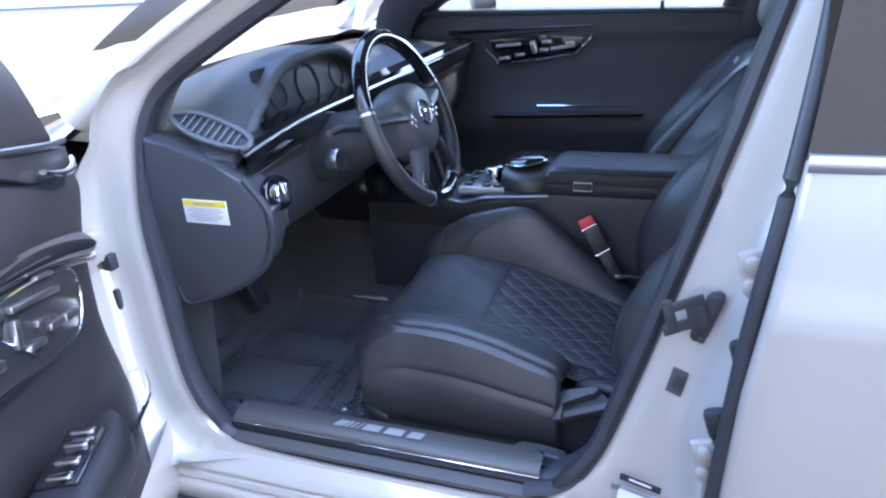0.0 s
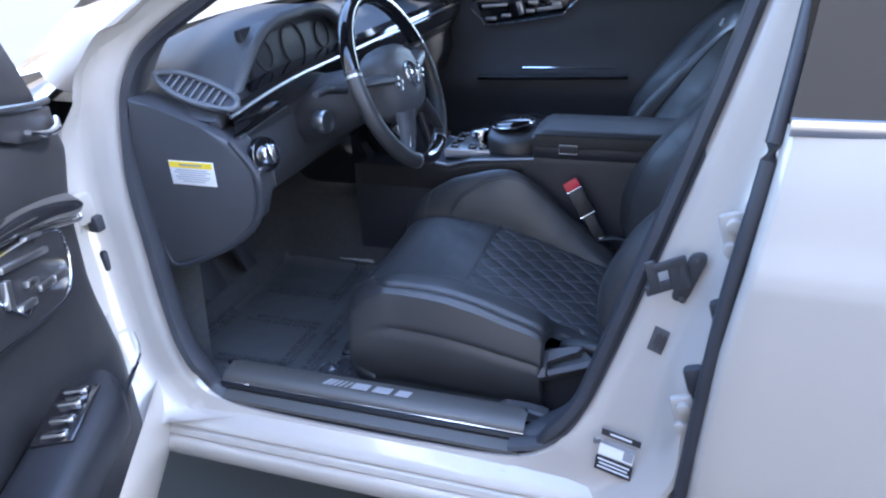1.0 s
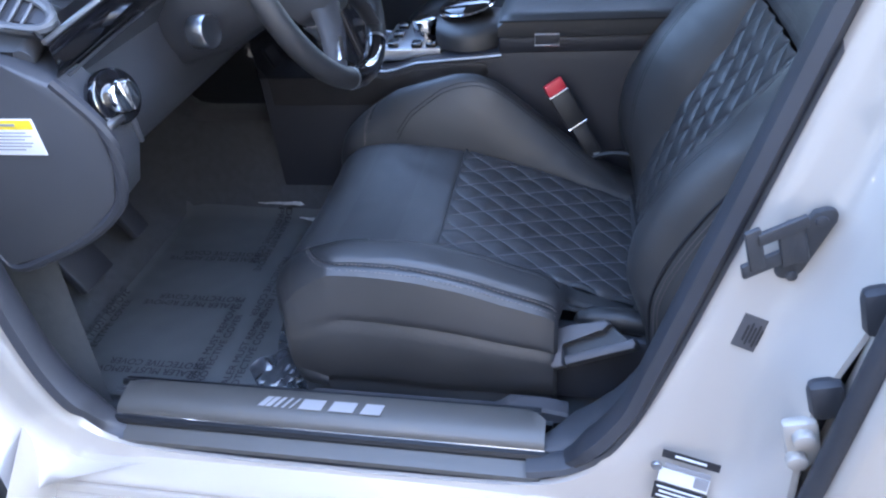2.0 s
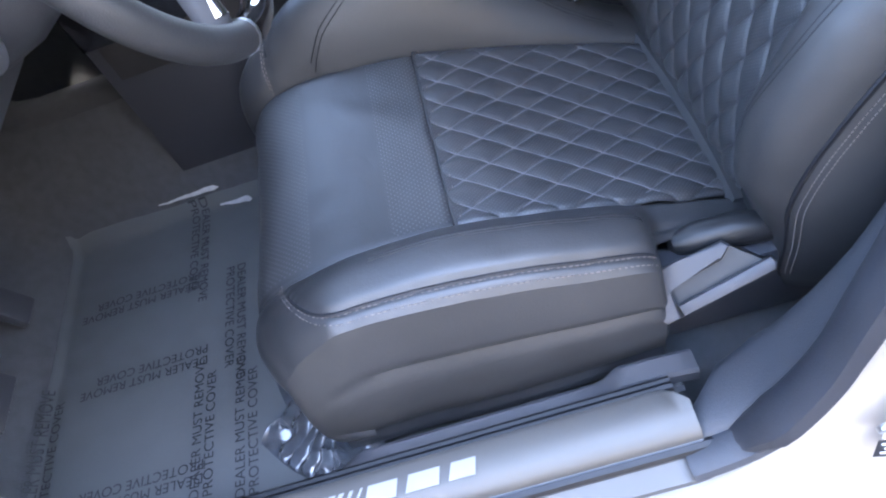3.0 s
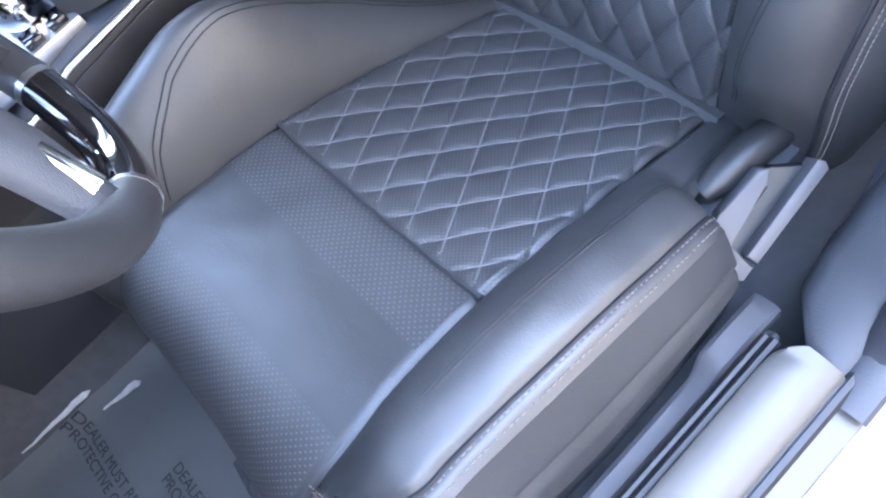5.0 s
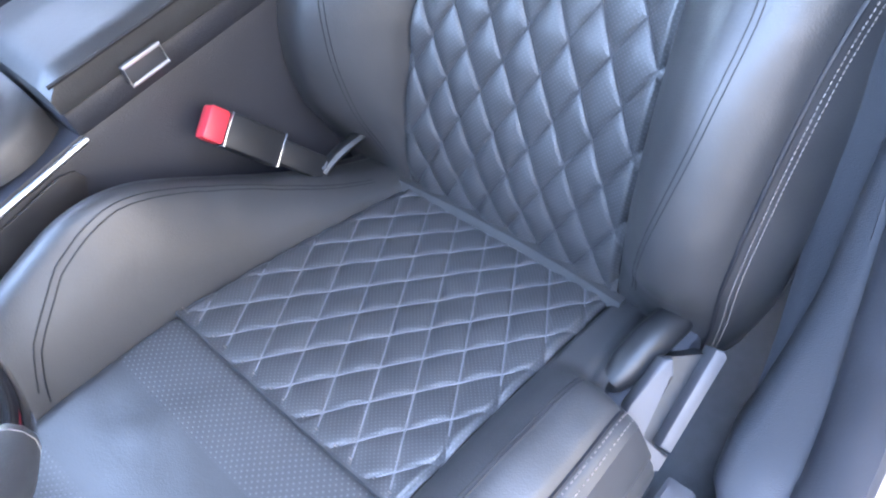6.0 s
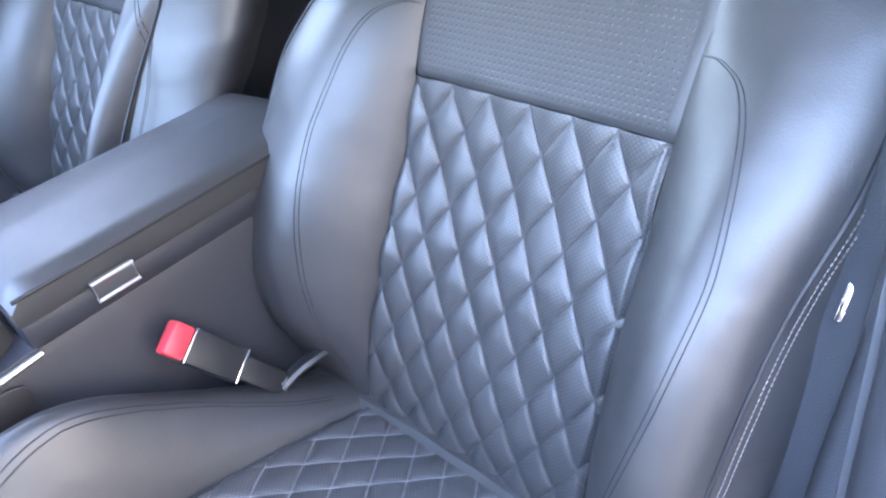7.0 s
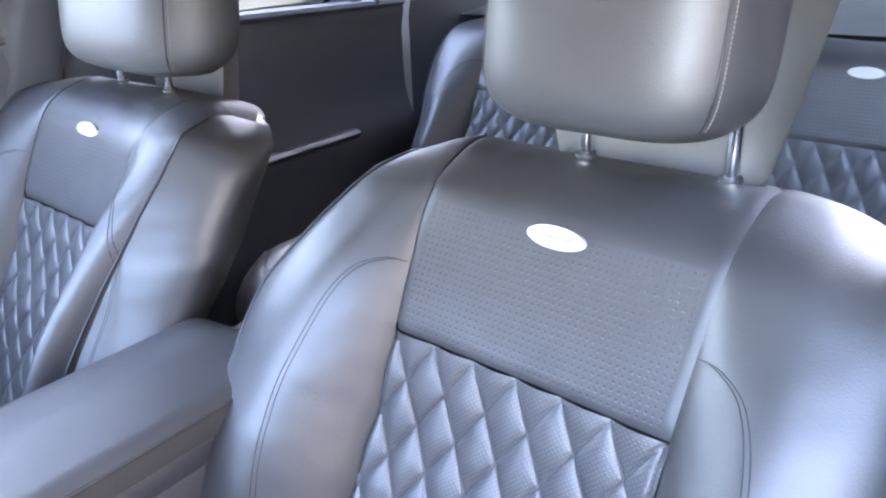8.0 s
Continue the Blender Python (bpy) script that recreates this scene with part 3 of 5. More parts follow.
crumple([(-0.470, 0.38), (-0.478, 0.30), (-0.474, 0.22), (-0.455, 0.155)], 0.020, 150, 18, 0.008, 5.0, "crinkled glossy clear film along the seat's foot")
crumple([(-0.485, 0.145), (-0.44, 0.095), (-0.39, 0.065), (-0.345, 0.05)], 0.042, 170, 30, 0.026, 9.0, "crumpled glossy clear film between seat and sill")
# thin ridges of film, coloured pale to stand for glints
for x0, x1, y0, y1, r in ((-0.69, -0.575, 0.604, 0.603, 0.0042), (-0.585, -0.525, 0.583, 0.577, 0.0050)):
    bm = B()
    rows = []
    for f in np.linspace(0, 1, 40):
        x, y = x0 + (x1 - x0) * f, y0 + (y1 - y0) * f + 0.0008 * noise.noise(Vector((f * 6, r * 900, 2)))
        w = r * (0.25 + 0.95 * f) * (1 if f < 0.93 else (1.0 - f) / 0.07)
        rows.append([(x, y + w * k, film_z(x, y) + 0.001 + 1.7 * w * (1 - abs(k)) * (1 + 0.35 * noise.noise(Vector((f * 16, k, 9))))) for k in np.linspace(-1, 1, 7)])
    rows_mesh(bm, rows)
    single("crumpled_film", bm, FOLD_GLINT, "folded edge of clear film by the tunnel, its glint painted pale", "protective film", group="film folds")


# ---- front seats ----
def quilt(u, v, du, dv, amp=0.0042, soft=0.45, crease=0.0016):
    """Puffed diamonds with a narrow crease along the seams; 0 at their tops."""
    p, q = u / du + v / dv, u / du - v / dv
    dp, dq = abs(p - round(p)), abs(q - round(q))
    gap = 1.0 / math.hypot(1 / du, 1 / dv)
    dome = (math.sin(math.pi * dp) * math.sin(math.pi * dq)) ** soft
    near = min(dp, dq) * gap
    return amp * (dome - 1.0) - crease * math.exp(-(near / 0.0022) ** 2)


def quilt_lines(S, u0, u1, w, du, dv, b0, v0, lift):
    """Threads that lie in the valleys of the quilting."""
    bm = B()
    L = (u1 - u0) * S.length
    for sg in (-1, 1):
        for k in range(-14, 15):
            run = []
            for v in np.linspace(0.009, L - 0.009, 60):
                b = b0 + du * (k - sg * (v - v0) / dv)
                u = u0 + v / S.length
                if abs(b) < w(u) - 0.011:
                    run.append(S.point(u, b, lift))
            if len(run) > 2:
                tube(bm, run, 0.00105, 5)
    return bm


BOLSTER_KNOTS = ([0, 0.08, 0.22, 0.45, 0.68, 0.86, 1.0], [0, 0.30, 0.66, 1.0, 0.97, 0.78, 0.45])


BOLSTER = tuple(spline(list(zip(*BOLSTER_KNOTS)), 90).T)


def eased(knots, n=160):
    """A smooth table through knots of (places, values)."""
    s = spline(list(zip(*knots)), n)
    return np.maximum.accumulate(s[:, 0]), s[:, 1]


class Padded:
    """A padded seat surface: a profile in x and z swept across, with raised side bolsters."""

    def __init__(self, prof, half, bol, height, cy, dx=0.0, corner=0.0, out=-1, slim=((0, 1), (1, 1)), far=None):
        self.at_u, self.length = curve_at(prof)
        self.kept, self.out, self.slim = {}, out, eased(slim)
        # far: width and height of the bolster away from the door
        self.far_bol, self.far_height = (eased(far[0]), eased(far[1])) if far else (eased(bol), eased(height))
        half, bol, height = eased(half), eased(bol), eased(height)
        self.half, self.bol, self.height, self.cy, self.dx, self.corner = half, bol, height, cy, dx, corner

    def w(self, u):
        return float(np.interp(u, *self.half))

    def wb(self, u):
        return float(np.interp(u, *self.bol))

    def edge(self, u, sd):
        """Outer edge on the side sd."""
        return self.w(u) + (self.wb(u) if sd * self.out > 0 else float(np.interp(u, *self.far_bol)) * float(np.interp(u, *self.slim)))

    def station(self, u):
        """Place, normal, half widths and bolster height at u, kept for the next call."""
        got = self.kept.get(u)
        if got is None:
            p = self.at_u(u)
            t = self.at_u(min(1, u + 0.004)) - self.at_u(max(0, u - 0.004))
            t /= np.linalg.norm(t)
            got = (float(p[0]), float(p[1]), float(-t[1]), float(t[0]), self.w(u), self.wb(u), float(np.interp(u, *self.height)),
                   self.corner * float(np.interp(u, [0, 0.25, 0.34], [1, 0.7, 0])), float(np.interp(u, *self.far_bol)) * float(np.interp(u, *self.slim)), float(np.interp(u, *self.far_height)))
            self.kept[u] = got
        return got

    def point(self, u, b, lift=0.0):
        """u along the profile from 0 to 1, b metres across from the middle."""
        px, pz, nx, nz, w, wb, hh, co, far_wb, far_hh = self.station(u)
        a = abs(b)
        if b * self.out <= 0:
            wb, hh = far_wb, far_hh
        k = max(0.0, (a - w) / wb)
        bulge = float(np.interp(k, *BOLSTER)) * max(hh, 0.0) + min(hh, 0.0) * k * k
        h = 0.006 * min(1.0, a / w) ** 2 + bulge
        h += (0.0012 + 0.0016 * min(1.0, k)) * noise.noise(Vector((px * 13, b * 17 + self.cy, pz * 13))) + 0.0008 * noise.noise(Vector((px * 40, b * 30, pz * 40)))
        h += lift - co * max(0.0, a / (w + wb) - 0.45) ** 2
        return (px + nx * h + self.dx, self.cy + b, pz + nz * h)


def patch(S, u0, u1, nu, nv, lo, hi, lift=lambda u, b: 0.0, uvs=True):
    bm = B()
    rows, uv = [], []
    for u in np.linspace(u0, u1, nu):
        a, b = lo(u), hi(u)
        bs = np.linspace(a, b, nv)
        rows.append([S.point(u, x, lift(u, x)) for x in bs])
        uv.append([(u * S.length, x) for x in bs])
    rows_mesh(bm, rows, uv=uv)
    return bm


def roll(x, w=0.006, d=0.007):
    """The dip beside a seam at a distance x."""
    return -d * math.exp(-(x / w) ** 2)


def stitches(S, line, gap=0.0062, size=0.00075, lift=0.0012):
    """Small thread dashes along a line of (u, b)."""
    bm = B()
    pts = [Vector(S.point(u, b, lift)) for u, b in line]
    acc = 0.0
    for a, b in zip(pts, pts[1:]):
        d = b - a
        L = d.length
        while acc < L:
            p = a + d * (acc / L)
            q = a + d * min(1.0, (acc + gap * 0.68) / L)
            tube(bm, [p, (p + q) / 2 + Vector((0, 0, 0.0002)), q], [size * 0.6, size, size * 0.6], 5)
            acc += gap
        acc -= L
    return bm


def seam(S, line, r=0.0016, lift=0.0):
    bm = B()
    tube(bm, [S.point(u, b, lift) for u, b in line], r, 6)
    return bm


CUSHION_PROF = [(-0.375, 0.375), (-0.405, 0.42), (-0.425, 0.47), (-0.422, 0.515), (-0.395, 0.55), (-0.35, 0.565), (-0.27, 0.567), (-0.17, 0.555), (-0.06, 0.524), (0.06, 0.483), (0.17, 0.442), (0.22, 0.425)]
BACK_PROF = [(0.172, 0.40), (0.160, 0.45), (0.172, 0.53), (0.2053, 0.616), (0.2387, 0.689), (0.2777, 0.759), (0.312, 0.838), (0.339, 0.895), (0.376, 0.959), (0.408, 0.986), (0.455, 1.0), (0.49, 0.998)]


def seat(name, cy, out, label, dx=0.0, front=True, group="front seats", slim=((0, 1), (1, 1)), flare_in=0.0, head=(0, 0, 1, 1, 0)):
    """out is -1 where the door side lies towards -y, else 1."""
    s = thing(name, (dx - 0.05, cy, 0.318), label, "car seat", group)
    S = Padded(CUSHION_PROF, ([0, 0.3, 0.45, 1], [0.172, 0.172, 0.163, 0.152]), ([0, 0.3, 0.5, 0.72, 0.745, 0.775, 1], [0.092, 0.098, 0.112, 0.109, 0.100, 0.060, 0.055]),
                ([0, 0.18, 0.36, 0.5, 0.66, 0.72, 0.742, 0.765, 0.80, 1], [0.004, 0.012, 0.034, 0.046, 0.041, 0.035, 0.022, 0.006, 0.002, 0.002]), cy, dx, 0.16, out,
                far=(([0, 0.3, 0.5, 0.72, 1], [0.092, 0.098, 0.112, 0.107, 0.088]), ([0, 0.18, 0.36, 0.5, 0.62, 0.72, 0.85, 1], [0.009, 0.03, 0.085, 0.124, 0.088, 0.053, 0.02, 0.010])))
    us = np.linspace(0, 1, 400)
    xs = np.array([S.at_u(u)[0] for u in us])
    up = lambda x: float(us[200:][np.argmin(abs(xs[200:] - x))]) if x > -0.35 else float(us[:200][np.argmin(abs(xs[:200] - x))])
    uq, ur = up(-0.168), up(0.168)
    w = S.w
    edge = lambda u, b: roll(w(u) - abs(b), 0.0045, 0.005)
    # plain front, quilted middle
    part("cushion_front", patch(S, 0.0, uq, 70, 50, lambda u: -w(u), w, lambda u, b: edge(u, b) + roll((uq - u) * S.length, 0.006, 0.003)), LEATHER, s)
    bmp = patch(S, uq - 0.085, uq - 0.006, 20, 30, lambda u: -w(u) + 0.008, lambda u: w(u) - 0.008, lambda u, b: edge(u, b) + 0.0007 + roll((uq - u) * S.length, 0.006, 0.003))
    part("perforated_band", bmp, PERF, s, "perforated leather band")
    bmp = patch(S, 0.205, 0.315, 24, 30, lambda u: -w(u) + 0.004, lambda u: w(u) - 0.004, lambda u, b: edge(u, b) + 0.0007)
    part("nose_perforation", bmp, PERF, s, "perforated leather nose")
    part("quilted_panel", patch(S, uq, ur, *((220, 190) if front else (90, 80)), lambda u: -w(u), w, lambda u, b: edge(u, b) + 0.0043 + quilt(b - 0.003, (u - uq) * S.length - 0.022, 0.0465, 0.071, 0.0036, 0.55, 0.0007)), QUILT, s, "diamond-quilted perforated leather panel")
    if front:
        part("quilting_thread", quilt_lines(S, uq, ur, w, 0.0465, 0.071, 0.003, 0.022, 0.0004), QTHREAD, s, "grey quilting thread", kind="stuff")
    part("cushion_rear", patch(S, ur, 1.0, 8, 30, lambda u: -w(u), w), LEATHER, s)
    # a rolled seam in front of the quilting
    part("panel_piping", seam(S, [(uq, b) for b in np.linspace(-w(uq), w(uq), 24)], 0.003, -0.0005), LEATHER, s)
    if front:
        part("panel_stitching", stitches(S, [(uq + 0.008, b) for b in np.linspace(-w(uq), w(uq), 12)], lift=0.001), THREAD, s)
    for sd in (-1, 1):
        E = lambda u: S.edge(u, sd)
        lo, hi = (lambda u: w(u) * sd), (lambda u: S.edge(u, sd) * sd)
        hem = lambda u: E(u) - (S.wb(u) + 0.006) * 0.86 * max(0.0, 1 - (u - 0.266) / 0.1) ** 2.4
        part("bolster", patch(S, 0.06, 1.0, 130, 44, lo, hi, lambda u, b: roll(abs(b) - w(u), 0.0045, 0.005) + (roll(hem(u) - 0.017 - abs(b), 0.005, 0.004) if u > 0.266 else 0.0)), LEATHER, s)
        # side panel down to the seat base
        bm = B()
        rows = []
        for u in np.linspace(0.0, 0.745 if sd == out else 1.0, 90):
            p = np.array(S.point(u, E(u) * sd))
            bx = max(p[0], dx - 0.405 + 0.02)
            q = np.array((bx, p[1] + sd * 0.009, 0.346))
            row = []
            for k in np.linspace(0, 1, 30):
                r = p * (1 - k) + q * k
                r[1] += sd * (0.016 * math.sin(math.pi * min(1, k * 1.15)) - 0.0055 * math.exp(-((k - 0.32) / 0.03) ** 2) * float(np.interp(u, [0.27, 0.36, 0.74, 0.755], [0, 1, 1, 0.4])) - 0.005 * math.exp(-((k - 0.88) / 0.03) ** 2))
                row.append(r)
            rows.append(row)
        rows_mesh(bm, rows)
        part("side_panel", bm, LEATHER, s)
        us2 = np.r_[np.linspace(0.266, 0.36, 26), np.linspace(0.37, 0.736, 44)]
        ln = [(u, (hem(u) - 0.017) * sd) for u in us2[5:]]
        part("edge_seam", seam(S, ln, 0.0022, -0.0035), SEAM, s)
        if front:
            bm = stitches(S, [(u, (hem(u) - 0.0125) * sd) for u in us2])
            part("stitching", bm, THREAD, s, "pale grey stitching")
            bm = stitches(S, [(u, (hem(u) - 0.0055) * sd) for u in us2])
            part("stitching", bm, THREAD, s, "pale grey stitching")
        ln = [(u, (w(u) + (E(u) - w(u)) * float(np.interp(u, [0.38, 0.5, 0.7, 0.78], [0.40, 0.42, 0.44, 0.46]) if sd == out else np.interp(u, [0.345, 0.38, 0.44, 0.515, 0.6, 0.68, 0.9], [0.02, 0.18, 0.33, 0.40, 0.42, 0.40, 0.2]))) * sd) for u in np.linspace(0.40 if sd == out else 0.347, 0.736 if sd == out else 0.86, 50)]
        for dl in (-0.0022, 0.0022):
            part("top_seam", seam(S, [(u, b + dl) for u, b in ln], 0.0009, 0.0), SEAM, s)
    bm = B()
    rbox(bm, (dx - 0.07, cy, 0.372), (0.56, 0.46, 0.05), 0.02)
    part("seat_base", bm, PLASTIC, s)
    for sd in (-1, 1):
        bm = B()
        rbox(bm, (dx - 0.1, cy + sd * 0.19, 0.335), (0.6, 0.03, 0.034), 0.004)
        part("seat_rail", bm, STEEL, s)
    # base shroud that wraps the front
    bm = B()
    rows = []
    for k in np.linspace(0, 1, 40):
        b = -0.275 + 0.55 * k
        e = abs(b) / 0.275
        x = dx - 0.415 + 0.05 * e ** 4
        rows.append([(x + 0.012, cy + b, 0.42), (x - 0.012, cy + b, 0.402), (x - 0.016, cy + b, 0.38), (x + 0.004, cy + b, 0.352), (x + 0.06, cy + b * 0.97, 0.345)])
    rows_mesh(bm, rows)
    part("front_shroud", bm, LEATHER, s)

    # backrest
    at_b, _ = curve_at(BACK_PROF)
    ga = np.linspace(0, 0.95, 400)
    gz = np.array([at_b(u)[1] for u in ga])
    zu = lambda z: float(np.interp(z, gz, ga))
    T = Padded(BACK_PROF, ([0, 0.2, 0.5, 0.62, 0.8, 1], [0.157, 0.154, 0.147, 0.146, 0.150, 0.157]), ([zu(z) for z in (0.41, 0.508, 0.727, 0.835, 0.91, 0.955, 0.985)] + [1], [0.098, 0.110, 0.128, 0.146, 0.146, 0.138, 0.120, 0.09]),
             ([0, 0.09, 0.16, 0.22, 0.32, 0.5, 0.65, 0.78, 0.9, 1], [0.0, 0.004, 0.03, 0.062, 0.082, 0.075, 0.05, 0.018, -0.007, -0.020]), cy, dx, 0.0, out, slim)
    ub = np.linspace(0, 1, 600)
    zs = np.array([T.at_u(u)[1] for u in ub])
    uz = lambda z: float(ub[np.argmin(abs(zs[:540] - z))])
    u1, u2 = uz(0.455), uz(0.841)
    w2 = T.w
    edge2 = lambda u, b: roll(w2(u) - abs(b), 0.004, 0.005 if u < u2 else 0.002)
    part("backrest_foot", patch(T, 0, u1, 8, 30, lambda u: -w2(u), w2), LEATHER, s)
    part("backrest_quilting", patch(T, u1, u2, *((250, 190) if front else (110, 80)), lambda u: -w2(u), w2, lambda u, b: edge2(u, b) + 0.0060 + quilt(b, (u - u2) * T.length + 0.002, 0.0475, 0.082, 0.0052, 0.6, 0.0010)), QUILT, s, "diamond-quilted perforated backrest panel")
    if front:
        part("quilting_thread", quilt_lines(T, u1, u2, w2, 0.0475, 0.082, 0.0, (u2 - u1) * T.length - 0.002, 0.0004), BTHREAD, s, "dark grey quilting thread", kind="stuff")
    part("upper_panel", patch(T, u2, 1.0, 50, 50, lambda u: -w2(u), w2, lambda u, b: edge2(u, b) + roll((u - u2) * T.length, 0.006, 0.004)), LEATHER, s)
    part("perforated_panel", patch(T, u2 + 0.008, u2 + 0.19, 30, 40, lambda u: -w2(u) + 0.01, lambda u: w2(u) - 0.01, lambda u, b: edge2(u, b) + 0.0007 + roll((u - u2) * T.length, 0.006, 0.004)), BPERF, s, "perforated leather panel")
    part("backrest_piping", seam(T, [(u1, b) for b in np.linspace(-w2(u1) - 0.012, w2(u1) + 0.012, 20)], 0.0105, 0.006), LEATHER, s)
    for sd in (-1, 1):
        E2 = lambda u: T.edge(u, sd)
        flare = 0.03 if sd == out else flare_in
        part("backrest_bolster", patch(T, 0.0, 1.0, 130, 34, lambda u: w2(u) * sd, lambda u: E2(u) * sd, lambda u, b: roll(abs(b) - w2(u), 0.0035, 0.003 if u < u2 else 0.001) + roll(E2(u) - abs(b), 0.006, 0.002)), LEATHER, s)
        bm = B()
        rows = []
        for u in np.linspace(0, 1, 80):
            p = np.array(T.point(u, E2(u) * sd))
            dep = float(np.interp(u, [0, 0.5, 0.85, 1], [0.10, 0.15, 0.13, 0.06]))
            q = p + np.array((dep, sd * (flare * float(np.interp(u, [0, 0.1, 0.6, 0.85, 1], [0.4, 1, 1, 0.4, 0])) - 0.012), float(np.interp(u, [0, 0.6, 0.85], [0.03, 0.01, -0.03]))))
            row = []
            for k in np.linspace(0, 1, 12):
                r = p * (1 - k) + q * k
                r[1] += sd * (0.014 + flare * 0.35) * math.sin(math.pi * k) * float(np.interp(u, [0, 0.8, 1], [1, 1, 0.25]))
                row.append(r)
            rows.append(row)
        rows_mesh(bm, rows)
        part("backrest_side", bm, LEATHER, s)
        line = [(u, (E2(u) - 0.002) * sd) for u in np.linspace(0.04, 0.93, 80)]
        part("edge_seam", seam(T, line, 0.0024, -0.0005), SEAM, s)
        if front and sd == out:
            for k in (1, 2):
                line = [Vector(r[0]) + (Vector(r[1]) - Vector(r[0])) * (0.42 * k) + Vector((-0.0008, sd * 0.001, 0)) for r in rows[4:75]]
                bm = B()
                for p, q in zip(line, line[1:]):
                    n = max(2, round((q - p).length / 0.0048))
                    for j in range(n):
                        c0 = p + (q - p) * (j / n)
                        tube(bm, [c0, c0 + (q - p) * (0.66 / n)], 0.0006, 5)
                part("stitching", bm, THREAD, s, "pale grey stitching")
        uo = uz(0.905)
        arch = [(uo, w2(uo) + 0.004), (uo - 0.004, w2(uo) + 0.022), (uo - 0.03, w2(uo) + 0.048), (uo - 0.09, w2(uo) + 0.066), (uo - 0.2, w2(uo) + 0.078), (uo - 0.32, w2(uo) + 0.074), (uo - 0.45, w2(uo) + 0.058), (u1 + 0.06, w2(uo) + 0.032)]
        arch = spline(arch, 60)
        for dl in (-0.0024, 0.0024):
            part("arched_seam", seam(T, [(u, (b + dl) * sd) for u, b in arch], 0.0006, 0.0), SEAM, s)
    # shell behind and over the top
    bm = B()
    rows = []
    for u in np.linspace(0, 1, 40):
        dep = float(np.interp(u, [0, 0.5, 0.85, 1], [0.10, 0.15, 0.13, 0.06]))
        row = []
        fl = flare_in * float(np.interp(u, [0, 0.1, 0.6, 0.85, 1], [0.4, 1, 1, 0.4, 0]))
        lim = [T.edge(u, sd) - 0.012 + (0.018 if sd == out else fl) for sd in (-1, 1)]
        for b in np.linspace(-lim[0], lim[1], 20):
            sd = -1 if b < 0 else 1
            e = lim[0] if b < 0 else lim[1]
            p = T.point(u, sd * T.edge(u, sd))
            m0 = T.at_u(u)
            f = (abs(b) / e) ** 4
            row.append((dx + (m0[0] + 0.11) * (1 - f) + (p[0] - dx + dep) * f, cy + b, m0[1] * (1 - f) + p[2] * f + float(np.interp(u, [0, 0.6, 0.85], [0.03, 0.01, -0.03]))))
        rows.append(row)
    top = []
    for b in np.linspace(-1, 1, 20):
        top.append(T.point(1.0, b * T.edge(1, -1 if b < 0 else 1)))
    rows_mesh(bm, rows + [top])
    part("back_shell", bm, LEATHER, s)
    # oval badge
    un = uz(0.959)
    bm = B()
    c = Vector(T.point(un, 0.0))
    m = Matrix.Translation(c + Vector((-0.002, 0, 0.001))) @ Matrix.Rotation(radians(-58), 4, "Y")
    g = bmesh.ops.create_cone(bm, cap_ends=True, segments=32, radius1=0.031, radius2=0.0288, depth=0.004)["verts"]
    bmesh.ops.transform(bm, matrix=m @ Matrix.Diagonal((0.36, 1, 1, 1)), verts=g)
    badge = part("badge", bm, BADGE, s, "small oval silver badge")
    bm2 = B()
    g = bmesh.ops.create_cube(bm2, size=1.0)["verts"]
    bmesh.ops.transform(bm2, matrix=m @ Matrix.Translation((0, 0, 0.0022)) @ Matrix.Diagonal((0.004, 0.034, 0.0008, 1)), verts=g)
    part("badge_print", bm2, GREYPRINT, badge)

    if front:
        # headrest on two posts
        def pad(k, a):
            z = 1.052 + head[1] + 0.235 * k
            e = 1 - abs(2 * k - 1) ** 7
            hw, hd = 0.098 + 0.032 * e, (0.028 + 0.034 * e) * head[2]
            ca, sa = math.cos(a), math.sin(a)
            return (dx + head[0] + 0.435 + 0.035 * (k - 0.2) + hd * math.copysign(abs(ca) ** 0.55, ca) + 0.03 * (abs(sa) ** 3) * (1 if ca < 0 else 0.3),
                    cy - 0.012 + head[4] + head[3] * hw * math.copysign(abs(sa) ** 0.6, sa), z)

        bm = B()
        rows = [[pad(k, 2 * math.pi * j / 56) for j in range(56)] for k in np.linspace(0, 1, 30)]
        vs = rows_mesh(bm, rows, closed_v=True)
        bm.faces.new(vs[0])
        bm.faces.new(vs[-1][::-1])
        hr = part("headrest", bm, LEATHER, s, "padded leather headrest")
        for sd in (-1, 1):
            bm = B()
            tube(bm, [pad(k, math.pi + sd * 0.80) for k in np.linspace(0.06, 0.95, 16)], 0.0013, 6)
            part("headrest_seam", bm, SEAM, hr)
            bm = B()
            line = [Vector(pad(k, math.pi + sd * 0.86)) for k in np.linspace(0.06, 0.95, 60)]
            for p, q in zip(line, line[1:]):
                tube(bm, [p, p + (q - p) * 0.68], 0.0006, 5)
            part("headrest_stitching", bm, THREAD, hr)
            bm = B()
            tube(bm, [(dx + 0.50, cy + out * 0.0355 + sd * 0.0735, 0.97), (dx + 0.49, cy + out * 0.0355 + sd * 0.0735, 1.10)], 0.0065, 12)
            part("headrest_post", bm, CHROME, s, "chrome headrest post")
            bm = B()
            cyl(bm, (dx + 0.497, cy + out * 0.0355 + sd * 0.0735, 1.0), (-0.1, 0, 1), 0.011, 0.007, 20, bev=0.002)
            part("post_collar", bm, PLASTIC, s)
        # adjuster on the door side: a forked grey panel with a lever along its outer edge
        d = Vector((0.90, 0.0, 0.40)).normalized()
        e = Vector((0, -out * 0.80, 0.60))
        e = (e - d * e.dot(d)).normalized()
        n = d.cross(e)
